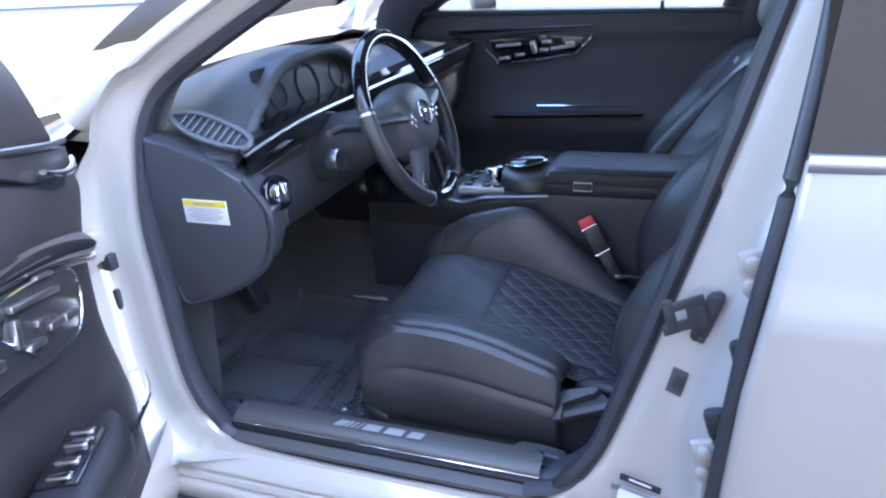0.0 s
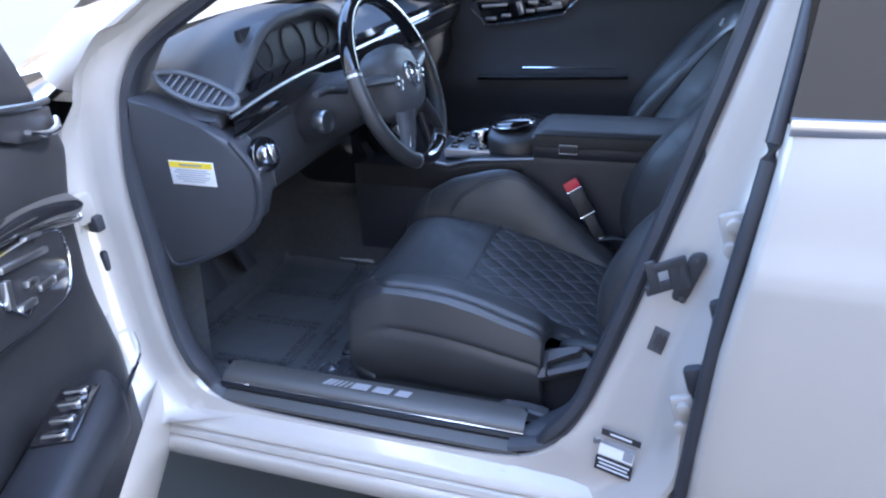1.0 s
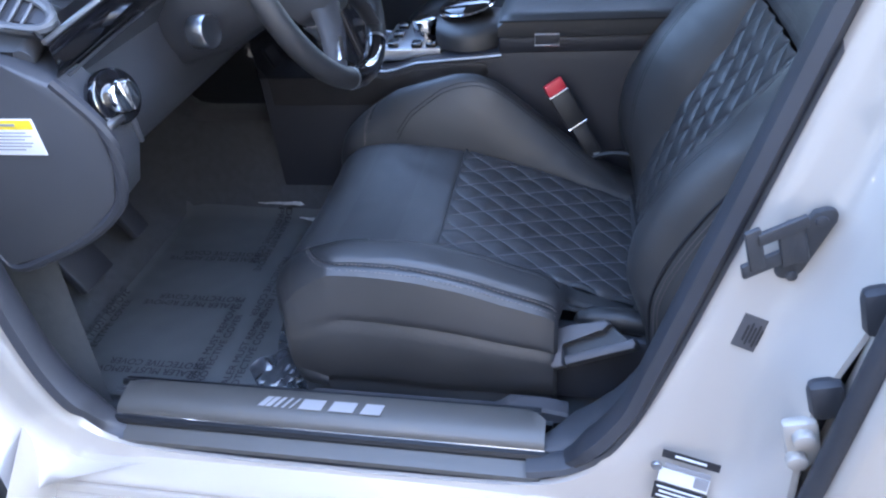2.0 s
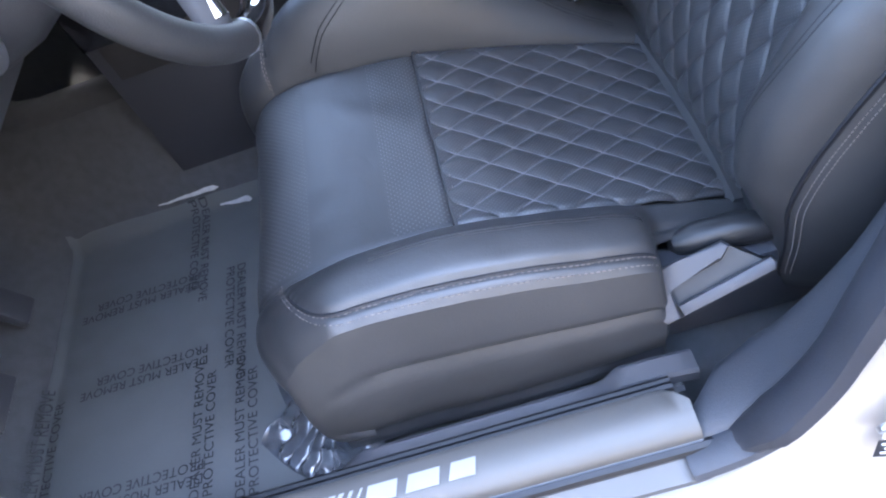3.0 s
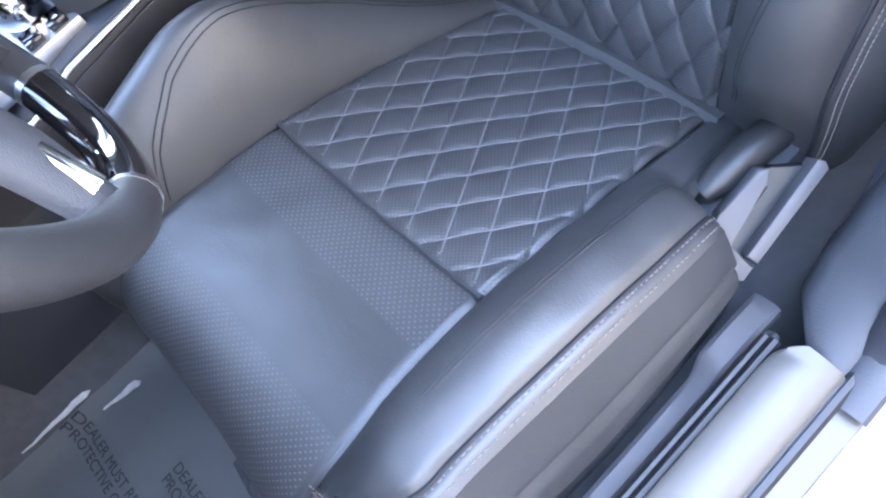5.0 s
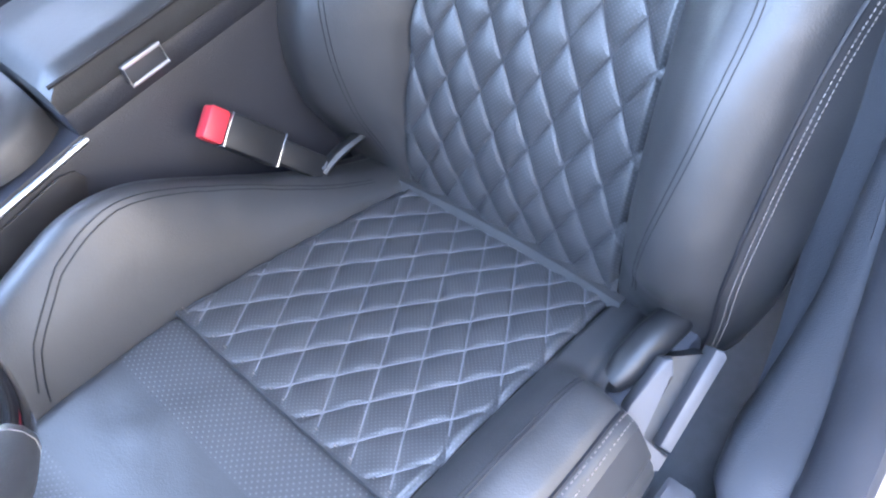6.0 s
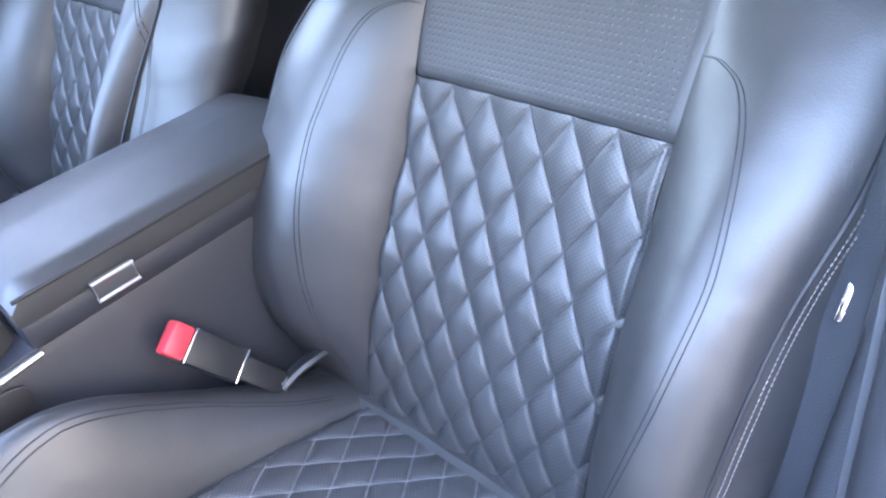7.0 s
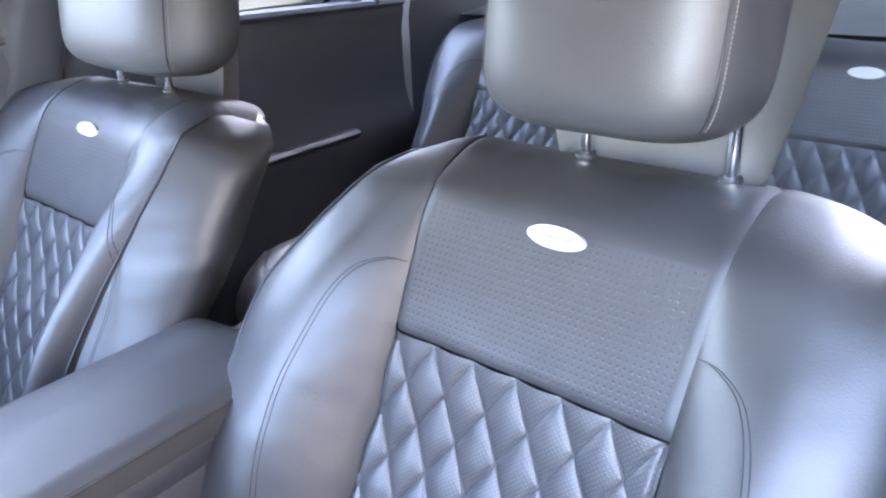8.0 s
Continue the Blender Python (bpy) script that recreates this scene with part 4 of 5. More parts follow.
        am = Matrix((d, e, n)).transposed().to_4x4()
        am.translation = Vector((dx + 0.036, cy + out * 0.290, 0.458))
        lo, hi = (-0.022, 0.0) if n.z > 0 else (0.0, 0.022)
        fork = [(-0.026, 0.010), (-0.020, 0.0), (-0.003, 0.0), (-0.003, 0.031), (0.004, 0.034), (0.062, 0.034), (0.076, 0.043), (0.071, 0.051), (0.02, 0.055), (-0.026, 0.055)]
        bm = B()
        prism(bm, fork, lo, hi, "z", 0.003)
        bmesh.ops.transform(bm, matrix=am, verts=bm.verts[:])
        sw = part("adjuster_panel", bm, GREYPLASTIC, s, "grey plastic seat side panel")
        bm = B()
        prism(bm, [(0.0, 0.0), (0.102, 0.0), (0.106, 0.006), (0.104, 0.014), (0.0, 0.013)], lo * 1.25 + 0.002, hi * 1.25 + 0.002, "z", 0.003)
        bmesh.ops.transform(bm, matrix=am, verts=bm.verts[:])
        part("lever", bm, GREYPLASTIC, sw)
        bm = B()
        prism(bm, [(-0.02, 0.010), (0.098, 0.010), (0.075, 0.042), (-0.02, 0.044)], -0.05, -0.016, "z") if n.z > 0 else prism(bm, [(-0.02, 0.010), (0.098, 0.010), (0.075, 0.042), (-0.02, 0.044)], 0.016, 0.05, "z")
        bmesh.ops.transform(bm, matrix=am, verts=bm.verts[:])
        part("slot", bm, BUCKLE, sw)
        bm = B()
        tube(bm, [(dx + x, cy + out * y, z) for x, y, z in ((0.048, 0.214, 0.478), (0.054, 0.215, 0.482), (0.075, 0.218, 0.488), (0.11, 0.223, 0.492), (0.145, 0.229, 0.490), (0.162, 0.233, 0.486), (0.170, 0.235, 0.483))], [0.004, 0.012, 0.018, 0.019, 0.018, 0.014, 0.004], 20)
        part("hinge_cover", bm, BUCKLE, s, "round black hinge cover")
        bm = B()
        rbox(bm, (dx + 0.12, cy + out * 0.23, 0.41), (0.26, 0.05, 0.13), 0.012)
        part("rear_frame_cover", bm, RUBBER, s, "dark plastic cover over the seat frame")
        # moulded shell behind the headrest; its pale colour stands in for sunlight on it
        bm = B()
        rows = []
        for k in np.linspace(0, 1, 16):
            z = 0.93 + 0.31 * k
            hw = 0.078 + 0.072 * k ** 0.6
            rows.append([(dx + head[0] + 0.555 + 0.01 * k - 0.05 * abs(math.sin(a)) ** 3 + 0.014 * math.cos(a), cy + out * 0.03 + hw * math.sin(a), z) for a in np.linspace(-1.5, 1.5, 24)])
        rows_mesh(bm, rows + [[(x + 0.012, y * 0.97 + cy * 0.03, z) for x, y, z in r] for r in rows[::-1]], closed_u=True)
        part("headrest_shell", bm, SUNLIT_SHELL, s, "shell behind the headrest, coloured pale as if sunlit")
        bm = B()
        rbox(bm, (dx + 0.268, cy + out * 0.305, 0.787), (0.042, 0.006, 0.008), 0.002, Matrix.Rotation(radians(-58), 4, "Y"))
        part("release_lever", bm, CHROME, s, "small chrome release lever")
    return s


seat("driver_seat", C, -1, "black leather front seat with diamond-quilted panels and pale stitching", slim=((0, 0.25, 0.45, 0.62, 0.8, 1), (1.1, 1.6, 1.62, 1.33, 0.82, 0.42)))
seat("passenger_seat", C + DY, 1, "black leather front seat beyond the centre armrest", dx=-0.05, slim=((0, 0.3, 0.6, 0.85, 1), (0.3, 0.32, 0.5, 0.7, 0.6)), flare_in=0.09, head=(0.06, -0.02, 1.25, 1.45, 0.022))
seat("rear_seat", C - 0.08, -1, "black quilted leather rear seat behind the driver", dx=0.93, front=False, group="rear seats")
seat("rear_seat", 0.965, 1, "black quilted leather rear seat on the far side", dx=0.98, front=False, group="rear seats")


# seat belt buckle between seat and console
def buckle(cy, sgn):
    t = thing("belt_buckle", (0.07, cy + sgn * 0.215, 0.5), "black seat belt buckle with red release button", "seat belt buckle", "belt buckles")
    base, top = Vector((0.075, cy + sgn * 0.213, 0.525)), Vector((-0.012, cy + sgn * 0.245, 0.662))
    ax = (top - base).normalized()
    wd = Vector((0.9, sgn * 0.3, 0.5))
    wd = (wd - ax * wd.dot(ax)).normalized()
    th = ax.cross(wd)
    m = Matrix((wd, th, ax)).transposed().to_4x4()
    L = (top - base).length
    for nm, a, b, w, h, mt in (("stalk", 0.0, 0.42, 0.030, 0.014, BUCKLE), ("body", 0.40, 0.86, 0.040, 0.024, BUCKLE), ("release_button", 0.85, 1.0, 0.038, 0.021, RED)):
        bm = B()
        rbox(bm, base + ax * (L * (a + b) / 2), (w, h, L * (b - a)), 0.004, m)
        p = part(nm, bm, mt, t, "red plastic release button" if mt is RED else "")
    bm = B()
    rbox(bm, base + ax * (L * 0.42), (0.041, 0.0255, 0.003), 0.001, m)
    part("bright_line", bm, CHROME, t)
    bm = B()
    rbox(bm, base + ax * (L * 0.845), (0.0405, 0.0235, 0.002), 0.0005, m)
    part("bright_line", bm, CHROME, t)
    bm = B()
    tube(bm, [base + Vector((-0.004, 0, 0.004)), base + Vector((0.012, 0, -0.002))], 0.007, 8)
    part("anchor_bolt", bm, SATIN, t)
    bm = B()
    tube(bm, spline([base + Vector((-0.004, 0, -0.004)), base + Vector((0.012, 0, 0.0)), base + Vector((0.04, -sgn * 0.004, 0.006)), base + Vector((0.075, -sgn * 0.006, 0.0)), base + Vector((0.10, -sgn * 0.008, -0.03))], 20), 0.011, 8, flat=0.6)
    part("anchor_strap", bm, BUCKLE, t)
    return t


buckle(C, 1)
buckle(C + DY, -1)


# ---- rear door on the near side, closed ----
def door_skin(x, z, x0):
    y = float(np.interp(z, [0.24, 0.32, 0.5, 0.7, 0.84, 0.862, 0.9, 0.98, 1.04], [-0.165, -0.19, -0.203, -0.209, -0.211, -0.2085, -0.2, -0.188, -0.170]))
    e = max(0.0, 0.012 - (x - x0)) / 0.012
    return (x, y + 0.012 * e ** 2 - 0.01 * math.sin(min(1, (x - 0.3) / 0.9) * math.pi), z)


def rear_edge(z):
    return float(np.interp(z, [0.24, 0.55, 0.73, 0.85, 1.035, 1.3], [0.292, 0.300, 0.312, 0.328, 0.352, 0.388]))


rd = thing("rear_door", (0.75, -0.18, 0.24), "closed white rear door with chrome strip and dark window", "car door", kind="structure")
bm = B()
rows = []
for z in np.r_[np.linspace(0.24, 0.82, 14), np.linspace(0.835, 0.9, 12), np.linspace(0.92, 1.04, 6)]:
    x0 = rear_edge(z)
    xs = np.r_[x0, x0 + 0.004, x0 + 0.008, x0 + 0.012, np.linspace(x0 + 0.05, 1.28, 16)]
    pts = [door_skin(x, z, x0) for x in xs]
    rows.append([(x0 + 0.004, pts[0][1] + 0.06, z), (x0, pts[0][1] + 0.012, z)] + pts)
rows_mesh(bm, rows)
part("skin", bm, PAINT, rd)
bm = B()
tube(bm, spline([(rear_edge(z) - 0.008, y, z) for z, y in ((0.24, -0.15), (0.5, -0.184), (0.78, -0.182), (0.98, -0.163), (1.14, -0.118), (1.34, -0.045))], 40), 0.011, 10)
part("edge_seal", bm, RUBBER, rd, "black rubber edge seal")
bm = B()
rows_mesh(bm, [[(x, -0.171 + dy, z + 0.0 * x) for dy, z in ((0.004, 1.028), (-0.006, 1.030), (-0.009, 1.04), (-0.006, 1.05), (0.004, 1.052))] for x in (0.353, 0.356, 0.8, 1.28)])
part("chrome_strip", bm, CHROME, rd)


def win_y(z):
    return -0.160 + 0.36 * (z - 1.05)


bm = B()
rows_mesh(bm, [[(x, win_y(z) - 0.004, z) for z in np.linspace(1.045, 1.36, 6)] for x in (0.36, 0.7, 1.25)])
part("window_pane", bm, TINT, rd, "dark tinted window")
bm = B()
rows_mesh(bm, [[(x + 0.13 * (z - 1.05), win_y(z) - dy, z) for z in np.linspace(1.045, 1.36, 6)] for x, dy in ((0.352, -0.02), (0.352, 0.010), (0.362, 0.012), (0.50, 0.012), (0.503, 0.006), (0.503, -0.02))])
part("window_frame", bm, GLOSS, rd, "black window pillar cover")
bm = B()
rows_mesh(bm, [[(x, y, z) for z in np.linspace(0.32, 1.05, 6)] for x, y in ((0.40, -0.02), (1.3, -0.02))])
part("inner_panel", bm, SOFT, rd)

# ---- far side doors, closed ----
YD = 1.42
pd = thing("passenger_door", (-0.2, YD, 0.32), "closed front passenger door with black leather trim", "car door", kind="structure")


def trim(x, z):
    """Inner face of the far door."""
    y = YD - 0.035 * math.exp(-((z - 0.70) / 0.075) ** 2) - 0.012 * math.exp(-((z - 1.02) / 0.03) ** 2)
    y -= 0.03 * max(0.0, 0.56 - z) + 0.012 * math.sin(3.2 * (x + 0.5))
    return (x, y, z)


def belt(x):
    return 1.075 - 0.02 * x


bm = B()
rows_mesh(bm, [[trim(x, 0.33 + k * (belt(x) - 0.33)) for k in np.linspace(0, 1, 46)] for x in np.linspace(-0.83, 0.345, 40)])
part("trim_panel", bm, SOFT, pd)
bm = B()
rows_mesh(bm, [[(x, YD - 0.006 + dy, belt(x) + dz) for dy, dz in ((0, -0.012), (-0.012, -0.002), (-0.008, 0.008), (0.03, 0.012), (0.06, 0.006))] for x in np.linspace(-0.83, 0.345, 12)])
part("window_sill", bm, SOFT, pd)
bm = B()
tube(bm, [(x, YD - 0.042 - 0.012 * math.sin(3.2 * (x + 0.5)), 0.772 + 0.02 * (x + 0.28)) for x in np.linspace(-0.30, 0.02, 14)], [0.0045] * 6 + list(np.linspace(0.0045, 0.0015, 8)), 8)
part("handle_strip", bm, CHROME, pd, "slim chrome pull strip")
bm = B()
tube(bm, [(x, YD - 0.05 - 0.012 * math.sin(3.2 * (x + 0.5)), 0.742 + 0.03 * (x + 0.28)) for x in np.linspace(-0.46, 0.06, 14)], 0.02, 10, flat=0.5)
part("armrest", bm, LEATHER, pd)
bm = B()
tube(bm, [(x, YD - 0.02 - 0.012 * math.sin(3.2 * (x + 0.5)), 1.028 + 0.022 * (x + 0.5) - 0.02 * max(0, -0.3 - x)) for x in np.linspace(-0.62, -0.11, 14)], list(np.linspace(0.016, 0.005, 14)), 10, flat=0.5)
part("trim_band", bm, GLOSS, pd, "gloss black trim band")
# seat switch cluster
out = [(-0.475, 0.995), (-0.14, 1.018), (-0.162, 0.955), (-0.20, 0.94), (-0.42, 0.912), (-0.45, 0.925)]
bm = B()
prism(bm, out, YD - 0.018, YD + 0.02, "y", 0.003)
cl = part("switch_panel", bm, GLOSS, pd, "black switch panel with chrome keys")
bm = B()
tube(bm, [(x, YD - 0.019, z) for x, z in spline(out, 60, True)], 0.0028, 6, closed=True)
part("chrome_frame", bm, CHROME, cl)
for x, z, w, h, r in ((-0.405, 0.976, 0.09, 0.012, 4), (-0.42, 0.932, 0.04, 0.013, 4), (-0.365, 0.943, 0.035, 0.012, 4), (-0.315, 0.968, 0.02, 0.045, 15), (-0.27, 0.985, 0.035, 0.014, 4), (-0.28, 0.958, 0.03, 0.013, 4), (-0.215, 0.967, 0.085, 0.013, 8), (-0.19, 0.978, 0.032, 0.02, 4)):
    bm = B()
    rbox(bm, (x, YD - 0.022, z), (w, 0.012, h), 0.003, Matrix.Rotation(radians(-r), 4, "Y"))
    part("key", bm, SATIN, cl)
bm = B()
rows_mesh(bm, [[(x, YD + 0.02 + 0.33 * (z - 1.06), z) for z in np.linspace(1.05, 1.38, 5)] for x in np.linspace(-0.78, 0.36, 6)])
g = part("window_pane", bm, GLASS, pd)
g.visible_shadow = False
bm = B()
rbox(bm, (0.1, YD - 0.012, 1.09), (0.012, 0.012, 0.03), 0.003)
part("lock_pin", bm, PLASTIC, pd)
# outside mirror
mr = thing("outside_mirror", (-0.55, 1.62, 1.05), "white outside mirror with glass", "car mirror")
bm = B()
rbox(bm, (-0.56, 1.64, 1.135), (0.10, 0.22, 0.13), 0.045, Matrix.Rotation(radians(12), 4, "Z"), 4)
part("shell", bm, PAINT, mr)
bm = B()
rbox(bm, (-0.512, 1.645, 1.135), (0.012, 0.19, 0.105), 0.005, Matrix.Rotation(radians(12), 4, "Z"))
part("mirror_glass", bm, material("mirror_glass", (0.8, 0.82, 0.85), 0.03, 1.0, vary=0.02, rough_vary=0.01), mr)
bm = B()
rbox(bm, (-0.56, 1.52, 1.07), (0.06, 0.1, 0.03), 0.01)
part("arm", bm, PLASTIC, mr)

pr = thing("rear_passenger_door", (0.8, YD, 0.32), "closed far rear door with dark trim", "car door", kind="structure")
bm = B()
rows_mesh(bm, [[trim(x, 0.33 + k * (1.052 - 0.02 * (x - 0.8) - 0.33)) for k in np.linspace(0, 1, 40)] for x in np.linspace(0.43, 1.36, 30)])
part("trim_panel", bm, SOFT, pr)
bm = B()
rows_mesh(bm, [[(x, YD - 0.004 + dy, 1.052 - 0.02 * (x - 0.8) + dz) for dy, dz in ((0, -0.012), (-0.012, -0.002), (-0.008, 0.008), (0.03, 0.012), (0.06, 0.006))] for x in np.linspace(0.43, 1.36, 8)])
part("window_sill", bm, SOFT, pr)
bm = B()
rows_mesh(bm, [[(x, YD + 0.02 + 0.33 * (z - 1.06), z) for z in np.linspace(1.04, 1.38, 5)] for x in np.linspace(0.45, 1.4, 6)])
part("window_pane", bm, TINT, pr)
bm = B()
tube(bm, [(x, YD - 0.045, 0.735) for x in np.linspace(0.5, 1.1, 10)], 0.028, 10, flat=0.5)
part("armrest", bm, LEATHER, pr)
bm = B()
rbox(bm, (1.2, YD + 0.05, 1.2), (0.035, 0.02, 0.36), 0.006, Matrix.Rotation(radians(-14), 4, "X"))
part("window_divider", bm, PLASTIC, pr)
bm = B()
rbox(bm, (1.255, YD - 0.01, 1.058), (0.012, 0.012, 0.03), 0.003)
part("lock_pin", bm, PLASTIC, pr)
# dark trim on the rear quarters
for yq, s in ((YD - 0.02, 1), (2 * MID - YD + 0.02, -1)):
    bm = B()
    rows_mesh(bm, [[(x, yq + s * (0.06 * (x - 1.3) - (0.22 * max(0.0, z - 1.0))), z) for z in (0.3, 0.7, 1.0, 1.2, 1.4)] for x in (1.37, 1.7, 2.2)])
    part("quarter_trim", bm, SOFT, car)
# outer skin of the far side
bm = B()
rows_mesh(bm, [[(x, 2 * MID - y, z) for y, z in ((-0.17, 0.24), (-0.2, 0.5), (-0.2, 0.85), (-0.168, 1.045))] for x in (-0.86, 0.3, 1.3)])
part("far_side_skin", bm, PAINT, car)

# inner trims of the middle pillars, with the belts
for y0, s in ((0.0, 1), (2 * MID, -1)):
    bm = B()
    rows = []
    for z in np.linspace(0.32, 1.38, 44):
        xr = float(np.interp(z, [0.32, 0.42, 0.495, 0.591, 0.771, 0.956, 1.13, 1.25, 1.38], [0.03, 0.068, 0.125, 0.16, 0.217, 0.273, 0.325, 0.355, 0.375]))
        yy = y0 + s * (min(lean(z), 0.0) + 0.6 * max(0, lean(z)))
        g = float(np.interp(z, [0.4, 0.5, 0.75, 0.9], [0.05, 0.05, 0.04, 0.012]))
        row = [(xr - 0.004, 0.030), (xr + 0.004, 0.046), (xr + 0.014, 0.052), (xr + 0.034, 0.056), (xr + 0.040, 0.058 + g * 0.2), (xr + 0.048, 0.060 + g * 0.8), (xr + 0.06, 0.062 + g),
               (xr + 0.12, 0.064 + g), (xr + 0.135, 0.06 + g), (xr + 0.15, 0.045), (xr + 0.18, 0.01)]
        rows.append([(x, yy + s * y, z) for x, y in row])
    rows_mesh(bm, rows)
    tagged(new("pillar_trim", bag("pillar_trim", bm, PILLARTRIM)), "dark moulded trim on the middle pillar", "pillar trim", "", "structure")
    b = thing("seat_belt", (0.36, y0 + s * 0.1, 0.36), "black woven seat belt hanging by the pillar", "seat belt", "front seat belts")
    bm = B()
    rows = []
    for z in np.linspace(0.72, 1.2, 20):
        xc = float(np.interp(z, [0.36, 0.5, 0.7, 1.0, 1.38], [0.26, 0.30, 0.35, 0.41, 0.46]))
        yy = y0 + s * (min(lean(z), 0.0) + 0.052 + 0.6 * max(0, lean(z)) + 0.006 * math.sin(z * 9))
        rows.append([(xc - 0.024, yy, z), (xc + 0.024, yy + s * 0.002, z), (xc + 0.024, yy + s * 0.004, z), (xc - 0.024, yy + s * 0.002, z)])
    rows_mesh(bm, rows, closed_v=True)
    part("webbing", bm, RUBBER, b)
    bm = B()
    rbox(bm, (0.405, y0 + s * (lean(1.2) + 0.11), 1.21), (0.07, 0.022, 0.05), 0.01)
    part("upper_guide", bm, PLASTIC, b)

# ---- driver's door, standing open ----
dd = thing("driver_door", (-0.80, -0.17, 0.0), "open white driver's door with black leather trim and chrome switches", "car door", rz=-62)


def front_line(z):
    return float(np.interp(z, [0.30, 0.36, 0.403, 0.455, 0.489, 0.519, 0.588, 0.65, 0.708, 0.837, 0.95, 1.045], [0.05, 0.02, -0.007, -0.04, -0.052, -0.05, -0.029, -0.01, -0.002, -0.014, -0.018, 0.022]))


def inner(s, z, d=0.0):
    """Inner face of the driver's door in its own axes; d stands off from it."""
    y = 0.008 + 0.022 * math.exp(-((z - 0.97) / 0.09) ** 2) + 0.05 / (1 + math.exp((z - 0.535) / 0.012)) * min(1.0, max(0.0, s + 0.03) * 7)
    e = max(0.0, 1 - (s - front_line(z)) / 0.03)
    return (s, y - 0.018 * e * e + d, z)


bm = B()
rows_mesh(bm, [[inner(front_line(z) + k * (1.0 - front_line(z)), z) for k in np.r_[0, 0.006, 0.012, 0.02, 0.03, np.linspace(0.05, 1, 26)]] for z in np.linspace(0.34, 1.045, 60)])
part("trim_panel", bm, DOORTRIM, dd, local=True)
bm = B()
rows = []
for z in np.linspace(0.26, 1.045, 24):
    f = front_line(max(z, 0.44)) - 0.012
    o = -0.13 - 0.02 * math.sin((z - 0.26) / 0.8 * math.pi)
    rows.append([(f + 0.012, -0.008, z), (f + 0.002, -0.014, z), (f, -0.03, z), (f - 0.004, -0.06, z), (f - 0.012, -0.075, z), (f - 0.016, o, z), (1.05, o, z), (1.05, -0.02, z), (1.0, -0.006, z)])
rows_mesh(bm, rows)
part("shell", bm, PAINT, dd, "white painted door shell", local=True)
bm = B()
tube(bm, [(front_line(z) - 0.006, -0.014, z) for z in np.linspace(0.46, 1.04, 30)], 0.008, 8)
part("door_seal", bm, RUBBER, dd, local=True)
# lower part: silver-white edge outside the pocket
bm = B()
rows_mesh(bm, [[(s, y, z) for y, z in ((-0.13, 0.25), (0.0, 0.24), (0.055, 0.26), (0.068, 0.33), (0.064, 0.40), (0.058, 0.42))] for s in np.r_[-0.055, -0.04, np.linspace(0.0, 1.02, 9)]])
part("lower_edge", bm, PAINT, dd, "white lower edge of the door", local=True)
bm = B()
tube(bm, [(s, 0.064 - 0.05 * max(0.0, 0.03 - s) * 8, 0.535 - 0.09 * (1 - min(1, (s + 0.06) / 0.35)) * 0) for s in np.linspace(-0.045, 1.0, 24)], 0.0045, 8)
part("bright_strip", bm, CHROME, dd, "slim chrome strip along the door pocket", local=True)
# corner panel, window frame and glass
bm = B()
prism(bm, [(0.018, 1.03), (0.027, 1.045), (0.053, 1.092), (0.095, 1.156), (0.156, 1.223), (0.26, 1.30), (0.29, 1.275), (0.235, 1.20), (0.25, 1.10), (0.285, 1.03)], -0.024, 0.012, "y", 0.004)
part("sail_panel", bm, DOORTRIM, dd, "black corner panel of the window", local=True)
bm = B()
tube(bm, spline([(0.14, -0.012, 1.215), (0.28, -0.008, 1.31), (0.5, -0.01, 1.38), (0.8, -0.02, 1.40), (1.0, -0.02, 1.36), (1.03, -0.01, 1.04)], 40), 0.022, 10)
part("window_frame", bm, RUBBER, dd, local=True)
bm = B()
rows_mesh(bm, [[(s, -0.012, z) for z in (1.03, min(1.38, 1.18 + (s - 0.21) * 0.55))] for s in np.linspace(0.22, 1.02, 8)])
g = part("window_pane", bm, GLASS, dd, local=True)
# pull handle in its recess
bm = B()
prism(bm, [(0.03, 1.028), (0.19, 1.056), (0.27, 1.075), (0.285, 1.045), (0.19, 1.012), (0.11, 0.992), (0.055, 0.992), (0.03, 1.005)], 0.016, 0.034, "y", 0.004)
hr = part("handle_recess", bm, DOORTRIM, dd, "black recessed handle surround", local=True)
bm = B()
tube(bm, spline([(0.045, 0.042, 1.012), (0.075, 0.05, 1.002), (0.12, 0.05, 1.006), (0.17, 0.046, 1.022)], 16), [0.006] * 4 + [0.008] * 8 + [0.006] * 4, 10, flat=0.7)
part("pull_lever", bm, CHROME, hr, "chrome pull lever", local=True)
bm = B()
tube(bm, [(0.02, 0.028, 1.036), (0.10, 0.036, 1.046), (0.2, 0.036, 1.064), (0.29, 0.032, 1.08)], 0.006, 8)
part("recess_edge", bm, DOORTRIM, hr, local=True)
# gloss band
bm = B()
up = spline([(0.030, 0.868), (0.048, 0.882), (0.131, 0.905), (0.246, 0.929), (0.363, 0.944), (0.6, 0.965), (0.95, 0.975)], 30)
lo = spline([(0.026, 0.838), (0.043, 0.833), (0.16, 0.868), (0.331, 0.905), (0.433, 0.921), (0.65, 0.935), (0.95, 0.935)], 30)
rows_mesh(bm, [[(a[0] * (1 - k) + b[0] * k, 0.026 + 0.014 * math.sin(math.pi * k), a[1] * (1 - k) + b[1] * k) for k in np.linspace(0, 1, 9)] for a, b in zip(lo, up)])
part("gloss_band", bm, GLOSS, dd, "gloss black curved band", local=True)
bm = B()
tube(bm, [(p[0], 0.03, p[1] - 0.004) for p in lo], 0.003, 6)
part("bright_line", bm, SATIN, dd, local=True)
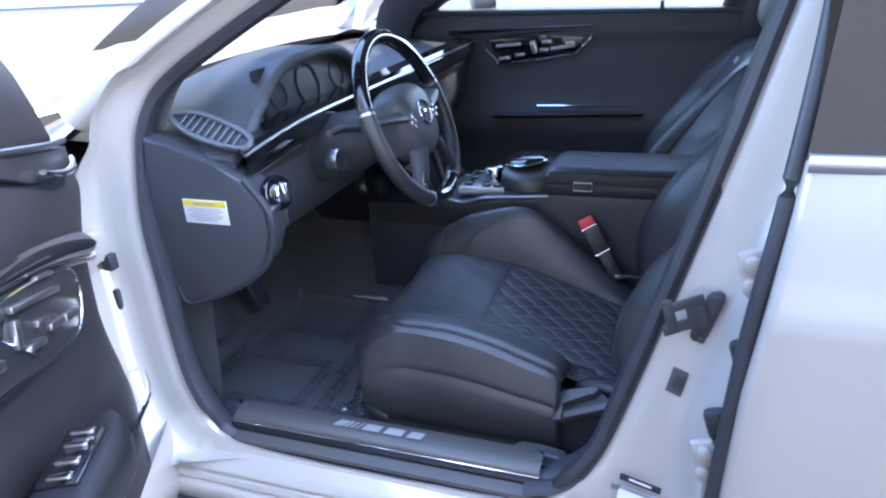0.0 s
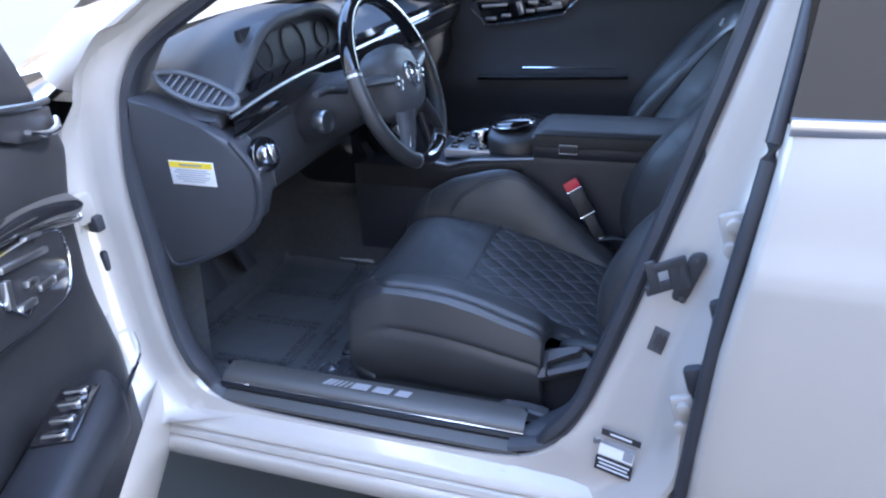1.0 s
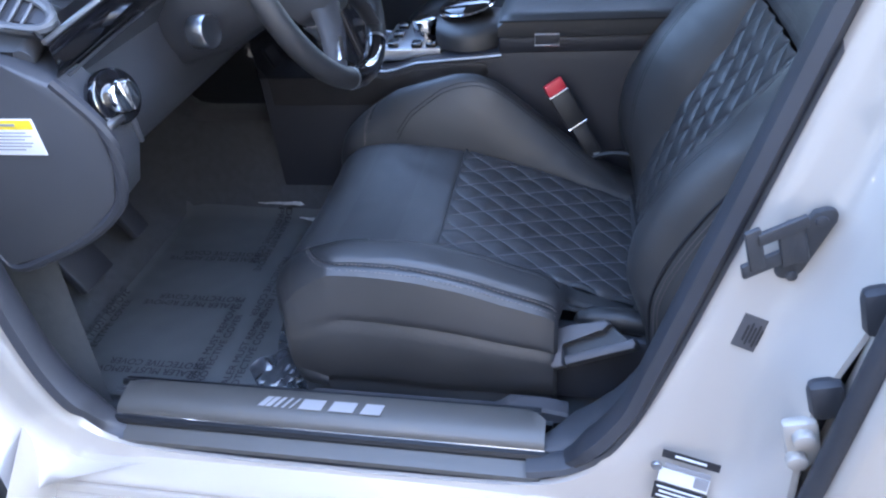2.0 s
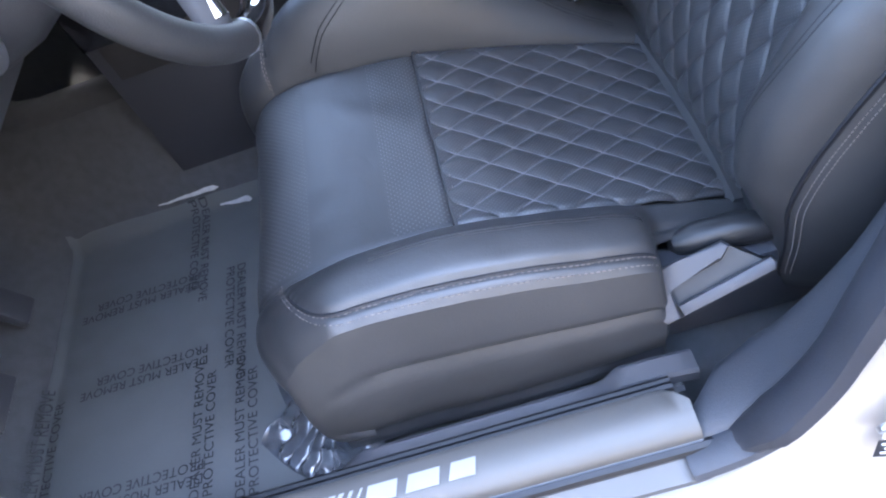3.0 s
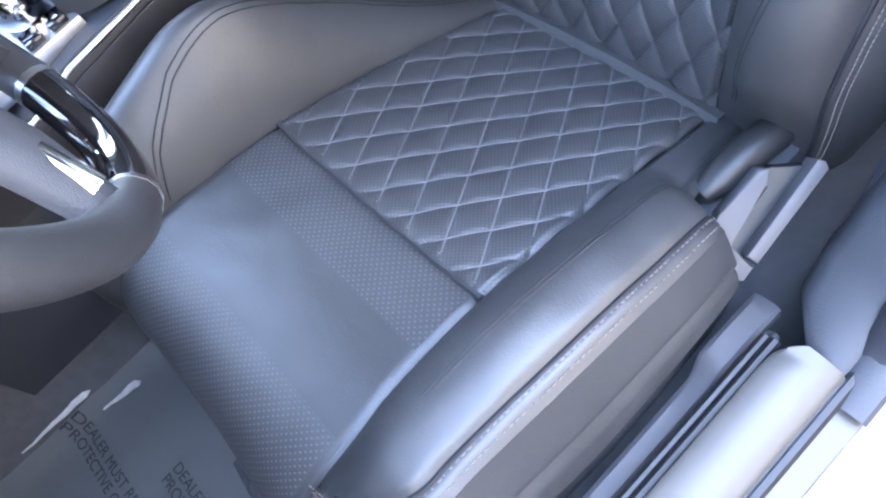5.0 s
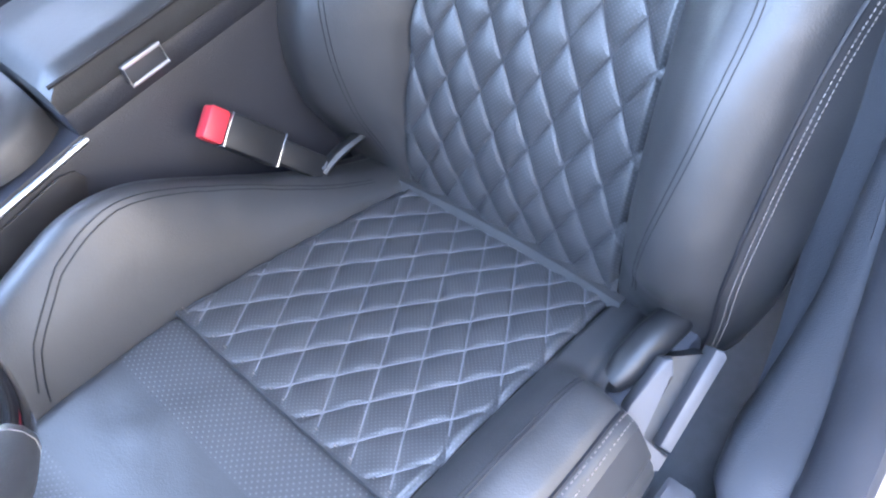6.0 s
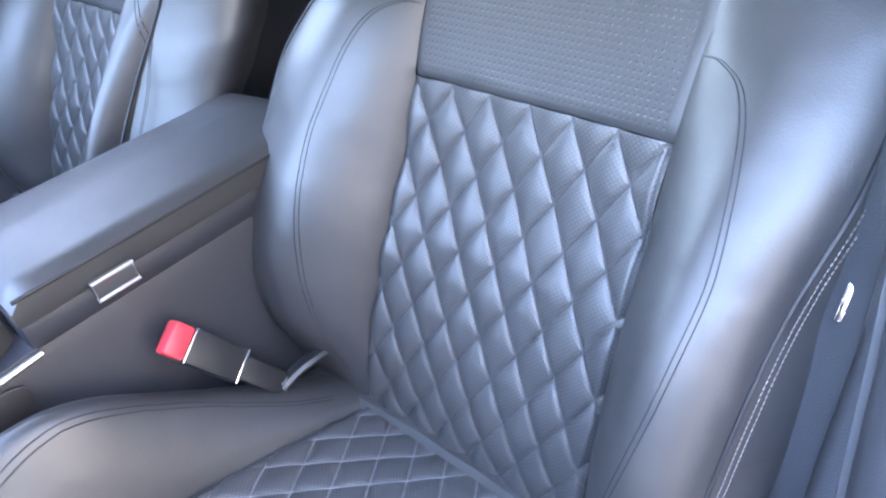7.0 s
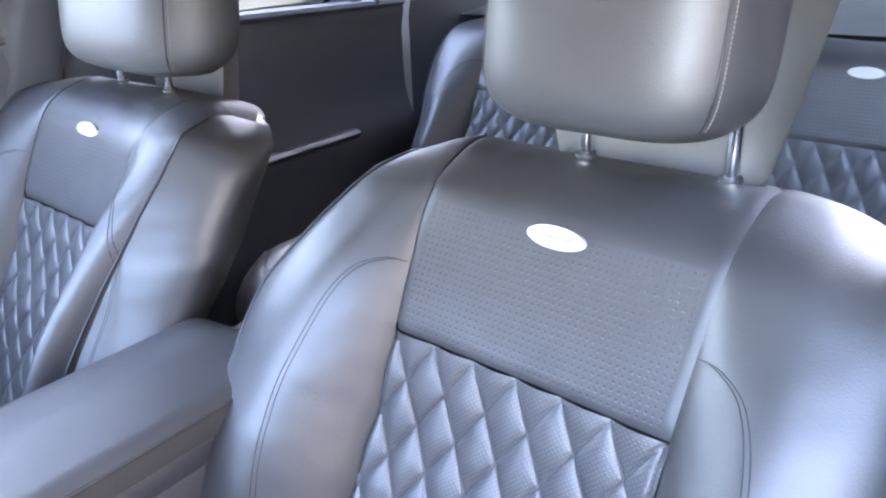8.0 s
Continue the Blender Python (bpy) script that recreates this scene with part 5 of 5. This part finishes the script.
# seat switches
OL = [(0.60, 0.925), (0.462, 0.915), (0.357, 0.907), (0.257, 0.889), (0.17, 0.866), (0.143, 0.845), (0.143, 0.805), (0.16, 0.775), (0.19, 0.760), (0.245, 0.765), (0.355, 0.789), (0.447, 0.811), (0.60, 0.845)]
bm = B()
prism(bm, OL, 0.016, 0.034, "y", 0.003)
sw = part("switch_panel", bm, DOORTRIM, dd, "black switch panel with chrome keys", local=True)
bm = B()
tube(bm, [(x, 0.036, z) for x, z in spline(OL, 70)], 0.0026, 6)
part("chrome_line", bm, CHROME, sw, local=True)
tilt = Matrix.Rotation(radians(-14), 4, "Y")
for x, z, w, h in ((0.292, 0.873, 0.165, 0.015), (0.25, 0.890, 0.06, 0.010), (0.42, 0.899, 0.035, 0.022), (0.366, 0.856, 0.018, 0.060), (0.255, 0.813, 0.055, 0.018), (0.325, 0.818, 0.055, 0.016), (0.295, 0.838, 0.04, 0.016), (0.20, 0.800, 0.06, 0.020), (0.452, 0.884, 0.05, 0.022), (0.440, 0.848, 0.05, 0.022)):
    bm = B()
    rbox(bm, (x, 0.038, z), (w * 0.92, 0.010, h * 0.66), 0.0025, tilt)
    part("key", bm, SATIN, sw, local=True)
bm = B()
tube(bm, [(0.385, 0.037, 0.888), (0.40, 0.037, 0.868), (0.33, 0.037, 0.802), (0.31, 0.037, 0.806)], 0.002, 6)
part("key_outline", bm, CHROME, sw, local=True)
# armrest with window switches on its top
bm = B()
rows = []
for s in np.r_[0.262, 0.268, 0.28, 0.30, 0.33, np.linspace(0.38, 0.95, 10)]:
    f = min(1.0, max(0.02, (s - 0.26) / 0.06)) ** 0.5
    c, w = 0.076 - 0.01 * min(1, (s - 0.26) * 4), 0.052 * f
    zt = 0.655 + 0.03 * (s - 0.28)
    rows.append([(s, c + w * math.copysign(abs(math.cos(a)) ** 0.5, math.cos(a)), zt - 0.045 * f + 0.045 * f * math.copysign(abs(math.sin(a)) ** 0.6, math.sin(a))) for a in np.linspace(0, 2 * math.pi, 28, endpoint=False)])
vs = rows_mesh(bm, rows, closed_v=True)
bm.faces.new(vs[0])
ar = part("armrest", bm, DOORTRIM, dd, "black leather door armrest", local=True)
bm = B()
rbox(bm, (0.375, 0.062, 0.659), (0.135, 0.058, 0.008), 0.003, Matrix.Rotation(radians(-2), 4, "Y"))
pl = part("switch_plate", bm, GLOSS, ar, "gloss black window switch plate", local=True)
for s in (0.325, 0.355, 0.392, 0.425):
    bm = B()
    rbox(bm, (s, 0.062, 0.664), (0.015, 0.034, 0.008), 0.003, Matrix.Rotation(radians(-12), 4, "Y"))
    part("window_switch", bm, CHROME, ar, "silver window switch", local=True)

# ---- dashboard ----
SATINBLACK = material("satin_dark_plastic", (0.10, 0.105, 0.115), 0.32, vary=0.1)
A_LINE = spline([(-0.785, 0.97), (-0.766, 1.035), (-0.737, 1.085), (-0.681, 1.129), (-0.596, 1.178), (-0.499, 1.232), (-0.39, 1.289), (-0.25, 1.352)], 30)
for s in (-1, 1):
    bm = B()
    rows = []
    for x, z in A_LINE:
        row = [(x - 0.006, 0.018, z + 0.004), (x + 0.008, 0.045, z - 0.004), (x + 0.008, 0.085, z - 0.002), (x - 0.03, 0.125, z + 0.02), (x - 0.10, 0.14, z + 0.05)]
        rows.append([(p, MID + s * (MID - lean(z) - q), r) for p, q, r in row])
    rows_mesh(bm, rows)
    tagged(new("windscreen_pillar_trim", bag("windscreen_pillar_trim", bm, SOFT)), "dark trim along the windscreen pillar", "pillar trim", "", "structure")
dash = thing("dashboard", (-0.75, MID, 0.6), "black soft-skinned dashboard with gloss trim", "dashboard", kind="structure")
END = [(-0.752, 1.0), (-0.70, 0.985), (-0.60, 0.95), (-0.548, 0.925), (-0.508, 0.87), (-0.505, 0.82), (-0.525, 0.765), (-0.575, 0.72), (-0.65, 0.68), (-0.738, 0.652), (-0.757, 0.73), (-0.770, 0.82), (-0.768, 0.90)]
bm = B()
prism(bm, END, -0.016, 0.05, "y", 0.006)
cap = part("end_cover", bm, PLASTIC, dash, "black end cover with warning label")
bm = B()
arc = spline(END[3:11], 40)
tube(bm, [(x + 0.004, -0.01, z) for x, z in arc], 0.008, 8)
part("cover_rim", bm, RUBBER, dash)
# warning label
bm = B()
rbox(bm, (-0.637, -0.0175, 0.859), (0.100, 0.0016, 0.048), 0.0006)
lab = part("warning_label", bm, WHITE, cap, "white and yellow warning label")
bm = B()
rbox(bm, (-0.637, -0.0186, 0.876), (0.096, 0.0012, 0.012), 0)
part("label_header", bm, YELLOW, dash, "yellow label header")
bm = B()
rbox(bm, (-0.637, -0.0194, 0.876), (0.05, 0.0008, 0.003), 0)
for k, w in enumerate((0.07, 0.082, 0.06, 0.078, 0.07, 0.05)):
    rbox(bm, (-0.637, -0.0186, 0.8655 - 0.0045 * k), (w, 0.0008, 0.0016), 0)
part("label_lines", bm, GREYPRINT, dash, "grey bars of fine print")


def dash_top(x, y):
    hood = 0.125 * math.exp(-((y - 0.36) / 0.235) ** 4) * float(np.interp(x, [-1.0, -0.86, -0.72, -0.56], [0, 0.35, 0.85, 1.0]))
    side = 0.035 * float(np.interp(y, [0.0, 0.12], [1, 0]))
    return (x, y, 1.0 + 0.02 * float(np.interp(x, [-1.05, -0.8, -0.6], [1, 0.6, -0.6])) + hood - side)


bm = B()
rows_mesh(bm, [[dash_top(x, y) for y in np.linspace(0.005, 1.465, 120)] for x in np.linspace(-1.06, -0.585, 40)])
part("dash_top", bm, SOFT, dash, "black soft dash top with instrument hood")
# rolled rear lip
bm = B()
tube(bm, [Vector(dash_top(-0.585, y)) + Vector((0, 0, -0.012)) for y in np.linspace(0.01, 1.46, 100)], 0.0125, 10)
part("hood_lip", bm, SOFT, dash)
# face below the top: vertical front, then the knee panel
bm = B()
face = [(-0.60, 1.10), (-0.612, 1.0), (-0.572, 0.968), (-0.555, 0.93), (-0.575, 0.90), (-0.57, 0.84), (-0.60, 0.76), (-0.68, 0.70), (-0.78, 0.66), (-1.05, 0.62)]
rows_mesh(bm, [[(x - (0.0 if k > 0 else 0.0), y, min(z, dash_top(-0.6, y)[2] - 0.012)) for k, (x, z) in enumerate(face)] for y in np.linspace(0.045, 1.43, 70)])
part("dash_face", bm, SOFT, dash)
# instrument screen under the hood
bm = B()
rbox(bm, (-0.606, 0.36, 1.035), (0.02, 0.38, 0.12), 0.012, Matrix.Rotation(radians(-12), 4, "Y"))
ins = part("instrument_screen", bm, DOORSKIN, dash, "dark instrument glass")
for y, r in ((0.22, 0.03), (0.345, 0.045), (0.48, 0.03)):
    bm = B()
    tube(bm, [(-0.5935 - 0.2 * r * math.sin(a), y + r * math.cos(a), 1.035 + r * math.sin(a)) for a in np.linspace(0, 2 * math.pi, 30, endpoint=False)], 0.002, 6, closed=True)
    part("dial_ring", bm, SEAM, ins)
# gloss trim band along the face
bm = B()
rows = []
for y in np.linspace(0.0, 1.44, 80):
    dz = 0.02 * math.sin(min(1, y / 0.3) * math.pi / 2)
    rows.append([(-0.585, y, 0.984 + dz), (-0.552, y, 0.978 + dz), (-0.538, y, 0.962 + dz), (-0.537, y, 0.938 + dz), (-0.55, y, 0.918 + dz)])
rows_mesh(bm, rows)
part("trim_band", bm, GLOSS, dash, "gloss black trim band")
bm = B()
tube(bm, [(-0.541, y, 0.967 + 0.02 * math.sin(min(1, y / 0.3) * math.pi / 2)) for y in np.linspace(0.0, 1.44, 60)], 0.0035, 6)
part("bright_line", bm, SATIN, dash)
bm = B()
tube(bm, [(-0.545, y, 0.918 + 0.02 * math.sin(min(1, y / 0.3) * math.pi / 2)) for y in np.linspace(0.02, 0.2, 12)], 0.0018, 6)
part("bright_line", bm, SATIN, dash)
# side vent: a leaf-shaped frame with slats, tipped towards the door
vf = Matrix.Translation((-0.632, 0.028, 1.008)) @ Matrix.Rotation(radians(12), 4, "Y") @ Matrix.Rotation(radians(38), 4, "X") @ Matrix.Rotation(radians(-6), 4, "Z")
leaf = spline([(-0.09, 0.0), (-0.05, 0.022), (0.02, 0.026), (0.085, 0.016), (0.09, -0.010), (0.03, -0.022), (-0.04, -0.02)], 48, True)
bm = B()
prism(bm, [(x, y) for x, y in leaf], -0.02, -0.004, "z")
bmesh.ops.transform(bm, matrix=vf, verts=bm.verts[:])
vent = part("side_vent", bm, RUBBER, dash, "dark leaf-shaped side air vent")
bm = B()
tube(bm, [vf @ Vector((x, y, 0.0)) for x, y in leaf], 0.006, 8, closed=True)
part("vent_frame", bm, SATINBLACK, vent)
for k in range(9):
    x = -0.06 + 0.0155 * k
    h = 0.015 + 0.006 * math.sin((k + 1) / 10 * math.pi)
    bm = B()
    rbox(bm, (x, 0.0, -0.003), (0.0035, h * 2, 0.010), 0.001, Matrix.Rotation(radians(25), 4, "Y"))
    bmesh.ops.transform(bm, matrix=vf, verts=bm.verts[:])
    part("slat", bm, SATINBLACK, vent)
# light switch, ignition, stalk housing, knee panel line
bm = B()
cyl(bm, (-0.507, 0.032, 0.888), (1, -0.25, 0.2), 0.034, 0.02, 30, bev=0.004)
ls = part("light_switch", bm, GLOSS, dash, "round light switch with chrome knob")
bm = B()
cyl(bm, (-0.494, 0.029, 0.891), (1, -0.25, 0.2), 0.020, 0.024, 24, bev=0.004)
rbox(bm, (-0.482, 0.026, 0.893), (0.012, 0.006, 0.036), 0.002)
part("knob", bm, CHROME, ls)
bm = B()
rbox(bm, (-0.497, 0.006, 0.868), (0.01, 0.03, 0.008), 0.002)
part("key", bm, SATIN, ls)
bm = B()
rbox(bm, (-0.505, 0.05, 0.838), (0.006, 0.006, 0.04), 0.002)
part("bonnet_lever_edge", bm, SATIN, dash)
bm = B()
cyl(bm, (-0.488, 0.24, 0.893), (1, -0.1, 0.1), 0.024, 0.03, 24, bev=0.004)
part("ignition", bm, SATIN, dash, "silver ignition switch")
bm = B()
tube(bm, [(-0.60, C, 0.88), (-0.50, C, 0.905), (-0.42, C, 0.935)], [0.075, 0.07, 0.055], 20)
part("column_shroud", bm, PLASTIC, dash)
for y, s in ((C - 0.06, -1), (C + 0.06, 1)):
    bm = B()
    tube(bm, [(-0.45, y, 0.95), (-0.46, y + s * 0.06, 0.965), (-0.455, y + s * 0.12, 0.97)], [0.008, 0.009, 0.007], 10)
    part("stalk", bm, PLASTIC, dash)
# knee panel, footwell side and pedals
bm = B()
rows_mesh(bm, [[(x, 0.03 + 0.02 * k, z) for k, z in enumerate((0.32, 0.5, 0.66))] for x in np.linspace(-1.05, -0.74, 6)])
part("kick_panel", bm, CARPET, dash)
for y, w in ((0.40, 0.05), (0.24, 0.09)):
    bm = B()
    rbox(bm, (-0.88, y, 0.46), (0.02, w, 0.10), 0.006, Matrix.Rotation(radians(-25), 4, "Y"))
    part("pedal", bm, RUBBER, dash)

# ---- steering wheel ----
sw = thing("steering_wheel", (-0.36, C, 0.955), "black leather and gloss wood steering wheel with chrome accents", "steering wheel")
WC = Vector((-0.352, C, 0.962))
WN = Vector((0.93, 0.0, 0.37)).normalized()
WU = Vector((-0.37, 0.0, 0.93)).normalized()
WY = Vector((0, 1, 0))
RW = 0.182


def ring(a, r=RW, d=0.0):
    """a: degrees from the top, growing towards +y."""
    t = radians(a)
    return WC + WU * (r * math.cos(t)) + WY * (r * math.sin(t)) + WN * d


bm = B()
tube(bm, [ring(a) for a in np.linspace(-75, 75, 40)], 0.0165, 14)
part("upper_rim", bm, GLOSS, sw, "gloss black upper rim")
bm = B()
tube(bm, [ring(a) for a in np.linspace(72, 156, 26)], 0.0168, 14)
part("rim_grip", bm, LEATHER, sw)
bm = B()
tube(bm, [ring(a) for a in np.linspace(-156, -72, 26)], 0.0168, 14)
part("rim_grip", bm, LEATHER, sw)
bm = B()
tube(bm, [ring(a) for a in np.linspace(154, 206, 18)], 0.0165, 14)
part("lower_rim", bm, GLOSS, sw, "gloss black lower rim")
for a in (-75, 75, 155, -155):
    bm = B()
    tube(bm, [ring(a - 0.9), ring(a + 0.9)], 0.0172, 14)
    part("rim_ring", bm, SATIN, sw)
wm = Matrix((WY, WU, WN)).transposed().to_4x4()
wm.translation = WC
bm = B()
hub = spline([(-0.075, 0.055), (0, 0.075), (0.075, 0.055), (0.088, 0.0), (0.065, -0.065), (0.0, -0.088), (-0.065, -0.065), (-0.088, 0.0)], 48, True)
rows = []
for f, d in ((1.0, -0.035), (1.02, -0.01), (0.97, 0.012), (0.8, 0.026), (0.45, 0.034), (0.02, 0.036)):
    rows.append([wm @ Vector((x * f, y * f, d)) for x, y in hub])
rows_mesh(bm, rows, closed_v=True)
hb = part("hub", bm, SOFT, sw, "black padded hub")
bm = B()
tube(bm, [wm @ Vector((0.026 * math.cos(a), 0.026 * math.sin(a), 0.037)) for a in np.linspace(0, 2 * math.pi, 40, endpoint=False)], 0.003, 8, closed=True)
part("emblem_ring", bm, CHROME, hb, "plain chrome emblem ring")
bm = B()
cyl(bm, wm @ Vector((0, 0, 0.036)), WN, 0.007, 0.006, 20, bev=0.001)
part("emblem_boss", bm, CHROME, hb)
for a in (80, -80, 145, -145):
    bm = B()
    p0, p1 = ring(a * 0.98, 0.075, 0.008), ring(a, RW - 0.008)
    tube(bm, [p0, (p0 + p1) / 2 + WN * 0.004, p1], [0.026, 0.02, 0.015], 12, flat=0.45)
    part("spoke", bm, PLASTIC, sw)
    if abs(a) > 100:
        bm = B()
        p0, p1 = ring(a, 0.10, 0.018), ring(a, RW - 0.02, 0.012)
        tube(bm, [p0, (p0 + p1) / 2, p1], [0.004, 0.006, 0.007], 8, flat=0.5)
        part("chrome_accent", bm, CHROME, sw)
for s in (-1, 1):
    bm = B()
    for k in range(4):
        cyl(bm, wm @ Vector((s * 0.062 + 0.011 * math.cos(k * math.pi / 2), 0.011 * math.sin(k * math.pi / 2) - 0.005, 0.03)), WN, 0.004, 0.006, 10)
    part("wheel_button", bm, SATIN, hb, "small silver buttons")

# ---- centre console ----
con = thing("centre_console", (0.0, MID, 0.32), "black leather centre console with lidded armrest", "centre console", kind="structure")
CW = 0.105
bm = B()
rows = []
for x in np.linspace(-0.62, 0.55, 40):
    zt = float(np.interp(x, [-0.62, -0.34, -0.28, -0.1, 0.55], [0.72, 0.672, 0.69, 0.704, 0.72]))
    rows.append([(x, MID - CW - 0.006, 0.33), (x, MID - CW - 0.002, zt - 0.02), (x, MID - CW + 0.006, zt), (x, MID + CW - 0.006, zt), (x, MID + CW + 0.002, zt - 0.02), (x, MID + CW + 0.006, 0.33)])
rows_mesh(bm, rows)
part("side_walls", bm, DOORSKIN, con)
for s in (-1, 1):
    bm = B()
    tube(bm, [(x, MID + s * (CW + 0.001), float(np.interp(x, [-0.62, -0.34, -0.28, -0.1, 0.5], [0.715, 0.668, 0.686, 0.70, 0.716]))) for x in np.linspace(-0.6, -0.11, 24)], 0.0035, 8)
    part("bright_strip", bm, SATIN, con)
    bm = B()
    prism(bm, [(-0.6, 0.70), (-0.34, 0.655), (-0.28, 0.675), (-0.155, 0.688), (-0.140, 0.683), (-0.136, 0.67), (-0.145, 0.652), (-0.17, 0.635), (-0.3, 0.60), (-0.6, 0.60)], MID + s * (CW + 0.004), MID + s * (CW + 0.007), "y", 0.001)
    part("ribbed_trim", bm, WOOD, con, "dark ribbed trim panel")
# armrest lid
bm = B()


def lid(x, v):
    """v from -1 to 1 across."""
    e = abs(v)
    z = 0.779 - 0.004 * e ** 2 - 0.30 * max(0.0, e - 0.84) ** 2 - 0.009 * max(0.0, v)
    z -= 0.02 * max(0.0, (-0.09 - x) / 0.03) ** 2 + 0.02 * max(0.0, (x - 0.255) / 0.035) ** 2
    return (x, MID + v * (CW + (0.004 if v < 0 else -0.012)), z)


rows = []
for x in np.linspace(-0.115, 0.29, 40):
    r = [(x, MID - CW - 0.002, 0.735), (x, MID - CW - 0.005, 0.752)] + [lid(x, v) for v in np.linspace(-1, 1, 30)] + [(x, MID + CW - 0.011, 0.748), (x, MID + CW - 0.012, 0.735)]
    rows.append(r)
vs = rows_mesh(bm, rows)
bm.faces.new(vs[0])
bm.faces.new(vs[-1])
al = part("armrest_lid", bm, LEATHER, con, "padded leather armrest lid")
bm = B()
for s in (-1, 1):
    tube(bm, [(x, MID - 0.008 + s * (CW - 0.003), 0.766 if s < 0 else 0.758) for x in np.linspace(-0.11, 0.27, 20)], 0.0022, 6)
part("lid_seam", bm, SEAM, al)
bm = B()
rbox(bm, (0.09, MID, 0.718), (0.41, 2 * CW, 0.032), 0.006)
part("armrest_box", bm, DOORSKIN, con)
# release button with bright frame
bm = B()
rbox(bm, (-0.022, MID - CW - 0.004, 0.732), (0.046, 0.008, 0.022), 0.002)
rb = part("release_button", bm, PLASTIC, con, "black release button in bright frame")
bm = B()
tube(bm, [(-0.022 + sx * 0.0225, MID - CW - 0.0105, 0.732 + sz * 0.0105) for sx, sz in ((-1, -1), (1, -1), (1, 1), (-1, 1))], 0.0022, 6, closed=True)
part("button_frame", bm, BADGE, rb, "bright silver frame")
# keypad pod, controller knob and switch plate
bm = B()
rows = []
for k in np.linspace(0, 1, 14):
    x = -0.245 + 0.125 * k
    w = 0.075 * math.sin(math.pi * (0.18 + 0.6 * k)) ** 0.6
    rows.append([(x, MID + w * math.cos(a) * 1.15, 0.70 + 0.050 * max(0, math.sin(a)) ** 0.5) for a in np.linspace(0, math.pi, 16)])
rows_mesh(bm, rows)
part("pod", bm, LEATHER, con)
bm = B()
g = bmesh.ops.create_uvsphere(bm, u_segments=28, v_segments=14, radius=1.0)["verts"]
bmesh.ops.transform(bm, matrix=Matrix.Translation((-0.19, MID + 0.01, 0.763)) @ Matrix.Rotation(radians(-6), 4, "Y") @ Matrix.Diagonal((0.055, 0.06, 0.013, 1)), verts=g)
pk = part("pod_lid", bm, GLOSS, con, "gloss black oval lid with chrome rim")
bm = B()
tube(bm, [(-0.19 + 0.056 * math.cos(a), MID + 0.01 + 0.061 * math.sin(a), 0.760 + 0.006 * math.cos(a)) for a in np.linspace(0, 2 * math.pi, 40, endpoint=False)], 0.0028, 8, closed=True)
part("chrome_rim", bm, CHROME, pk)
bm = B()
prism(bm, [(-0.36, MID - 0.08), (-0.36, MID + 0.08), (-0.235, MID + 0.075), (-0.235, MID - 0.075)], 0.68, 0.705, "z", 0.004)
pl = part("switch_plate", bm, SATIN, con, "satin silver switch plate")
bm = B()
cyl(bm, (-0.275, MID - 0.01, 0.725), (-0.1, 0, 1), 0.026, 0.04, 30, bev=0.006)
part("controller_knob", bm, CHROME, con, "chrome rotary controller")
for x, y in ((-0.335, -0.055), (-0.335, 0.0), (-0.335, 0.05), (-0.285, -0.06), (-0.255, -0.06), (-0.28, 0.05)):
    bm = B()
    rbox(bm, (x, MID + y, 0.709), (0.022, 0.026, 0.01), 0.003)
    part("plate_key", bm, GLOSS, pl)
# centre stack
bm = B()
prism(bm, [(-0.585, 0.95), (-0.545, 0.93), (-0.50, 0.76), (-0.40, 0.69), (-0.42, 0.66), (-0.62, 0.66), (-0.62, 0.95)], MID - 0.12, MID + 0.12, "y", 0.008)
part("centre_stack", bm, GLOSS, con, "gloss black centre stack")

# ---- beyond the car ----
# unseen wall, added to control bounce light through the open door
bm = B()
rows_mesh(bm, [[(x, -7.0, z) for z in (0.0, 0.5, 2.5, 8.5)] for x in np.linspace(-14, 16, 8)])
single("added_bounce_wall", bm, BOUNCEWALL, "long unseen grey wall added to set the light on the door side", "wall", "structure")
# unseen block, added only so that its shadow covers the car
bm = B()
rbox(bm, (6.5, 2.3, 3.27), (4.0, 4.8, 6.55), 0.05)
single("unseen_sun_block", bm, WALLMAT, "plain unseen block added to keep the sun off the car", "building", "structure")
bm = B()
rows_mesh(bm, [[(x, 26.0, z) for z in (0.0, 0.9, 1.0, 4.5)] for x in (-60, 60)])
single("boundary_wall", bm, WALLMAT, "long pale rendered wall beyond the yard", "wall", "structure")
bm = B()
random.seed(11)
for k in range(9):
    x, y, a = -0.55 + 0.09 * k + random.uniform(-.05, .05), -0.32 - random.uniform(0, 0.25), random.uniform(0, 3.1)
    L = random.uniform(0.05, 0.16)
    tube(bm, [(x + L * f * math.cos(a + 0.5 * f), y + L * f * math.sin(a + 0.5 * f), 0.004 + 0.004 * math.sin(f * 3)) for f in np.linspace(0, 1, 7)], 0.0016, 5)
single("dry_twigs", bm, TWIG, "dry twigs and straw scattered on the ground", "twigs", "stuff")
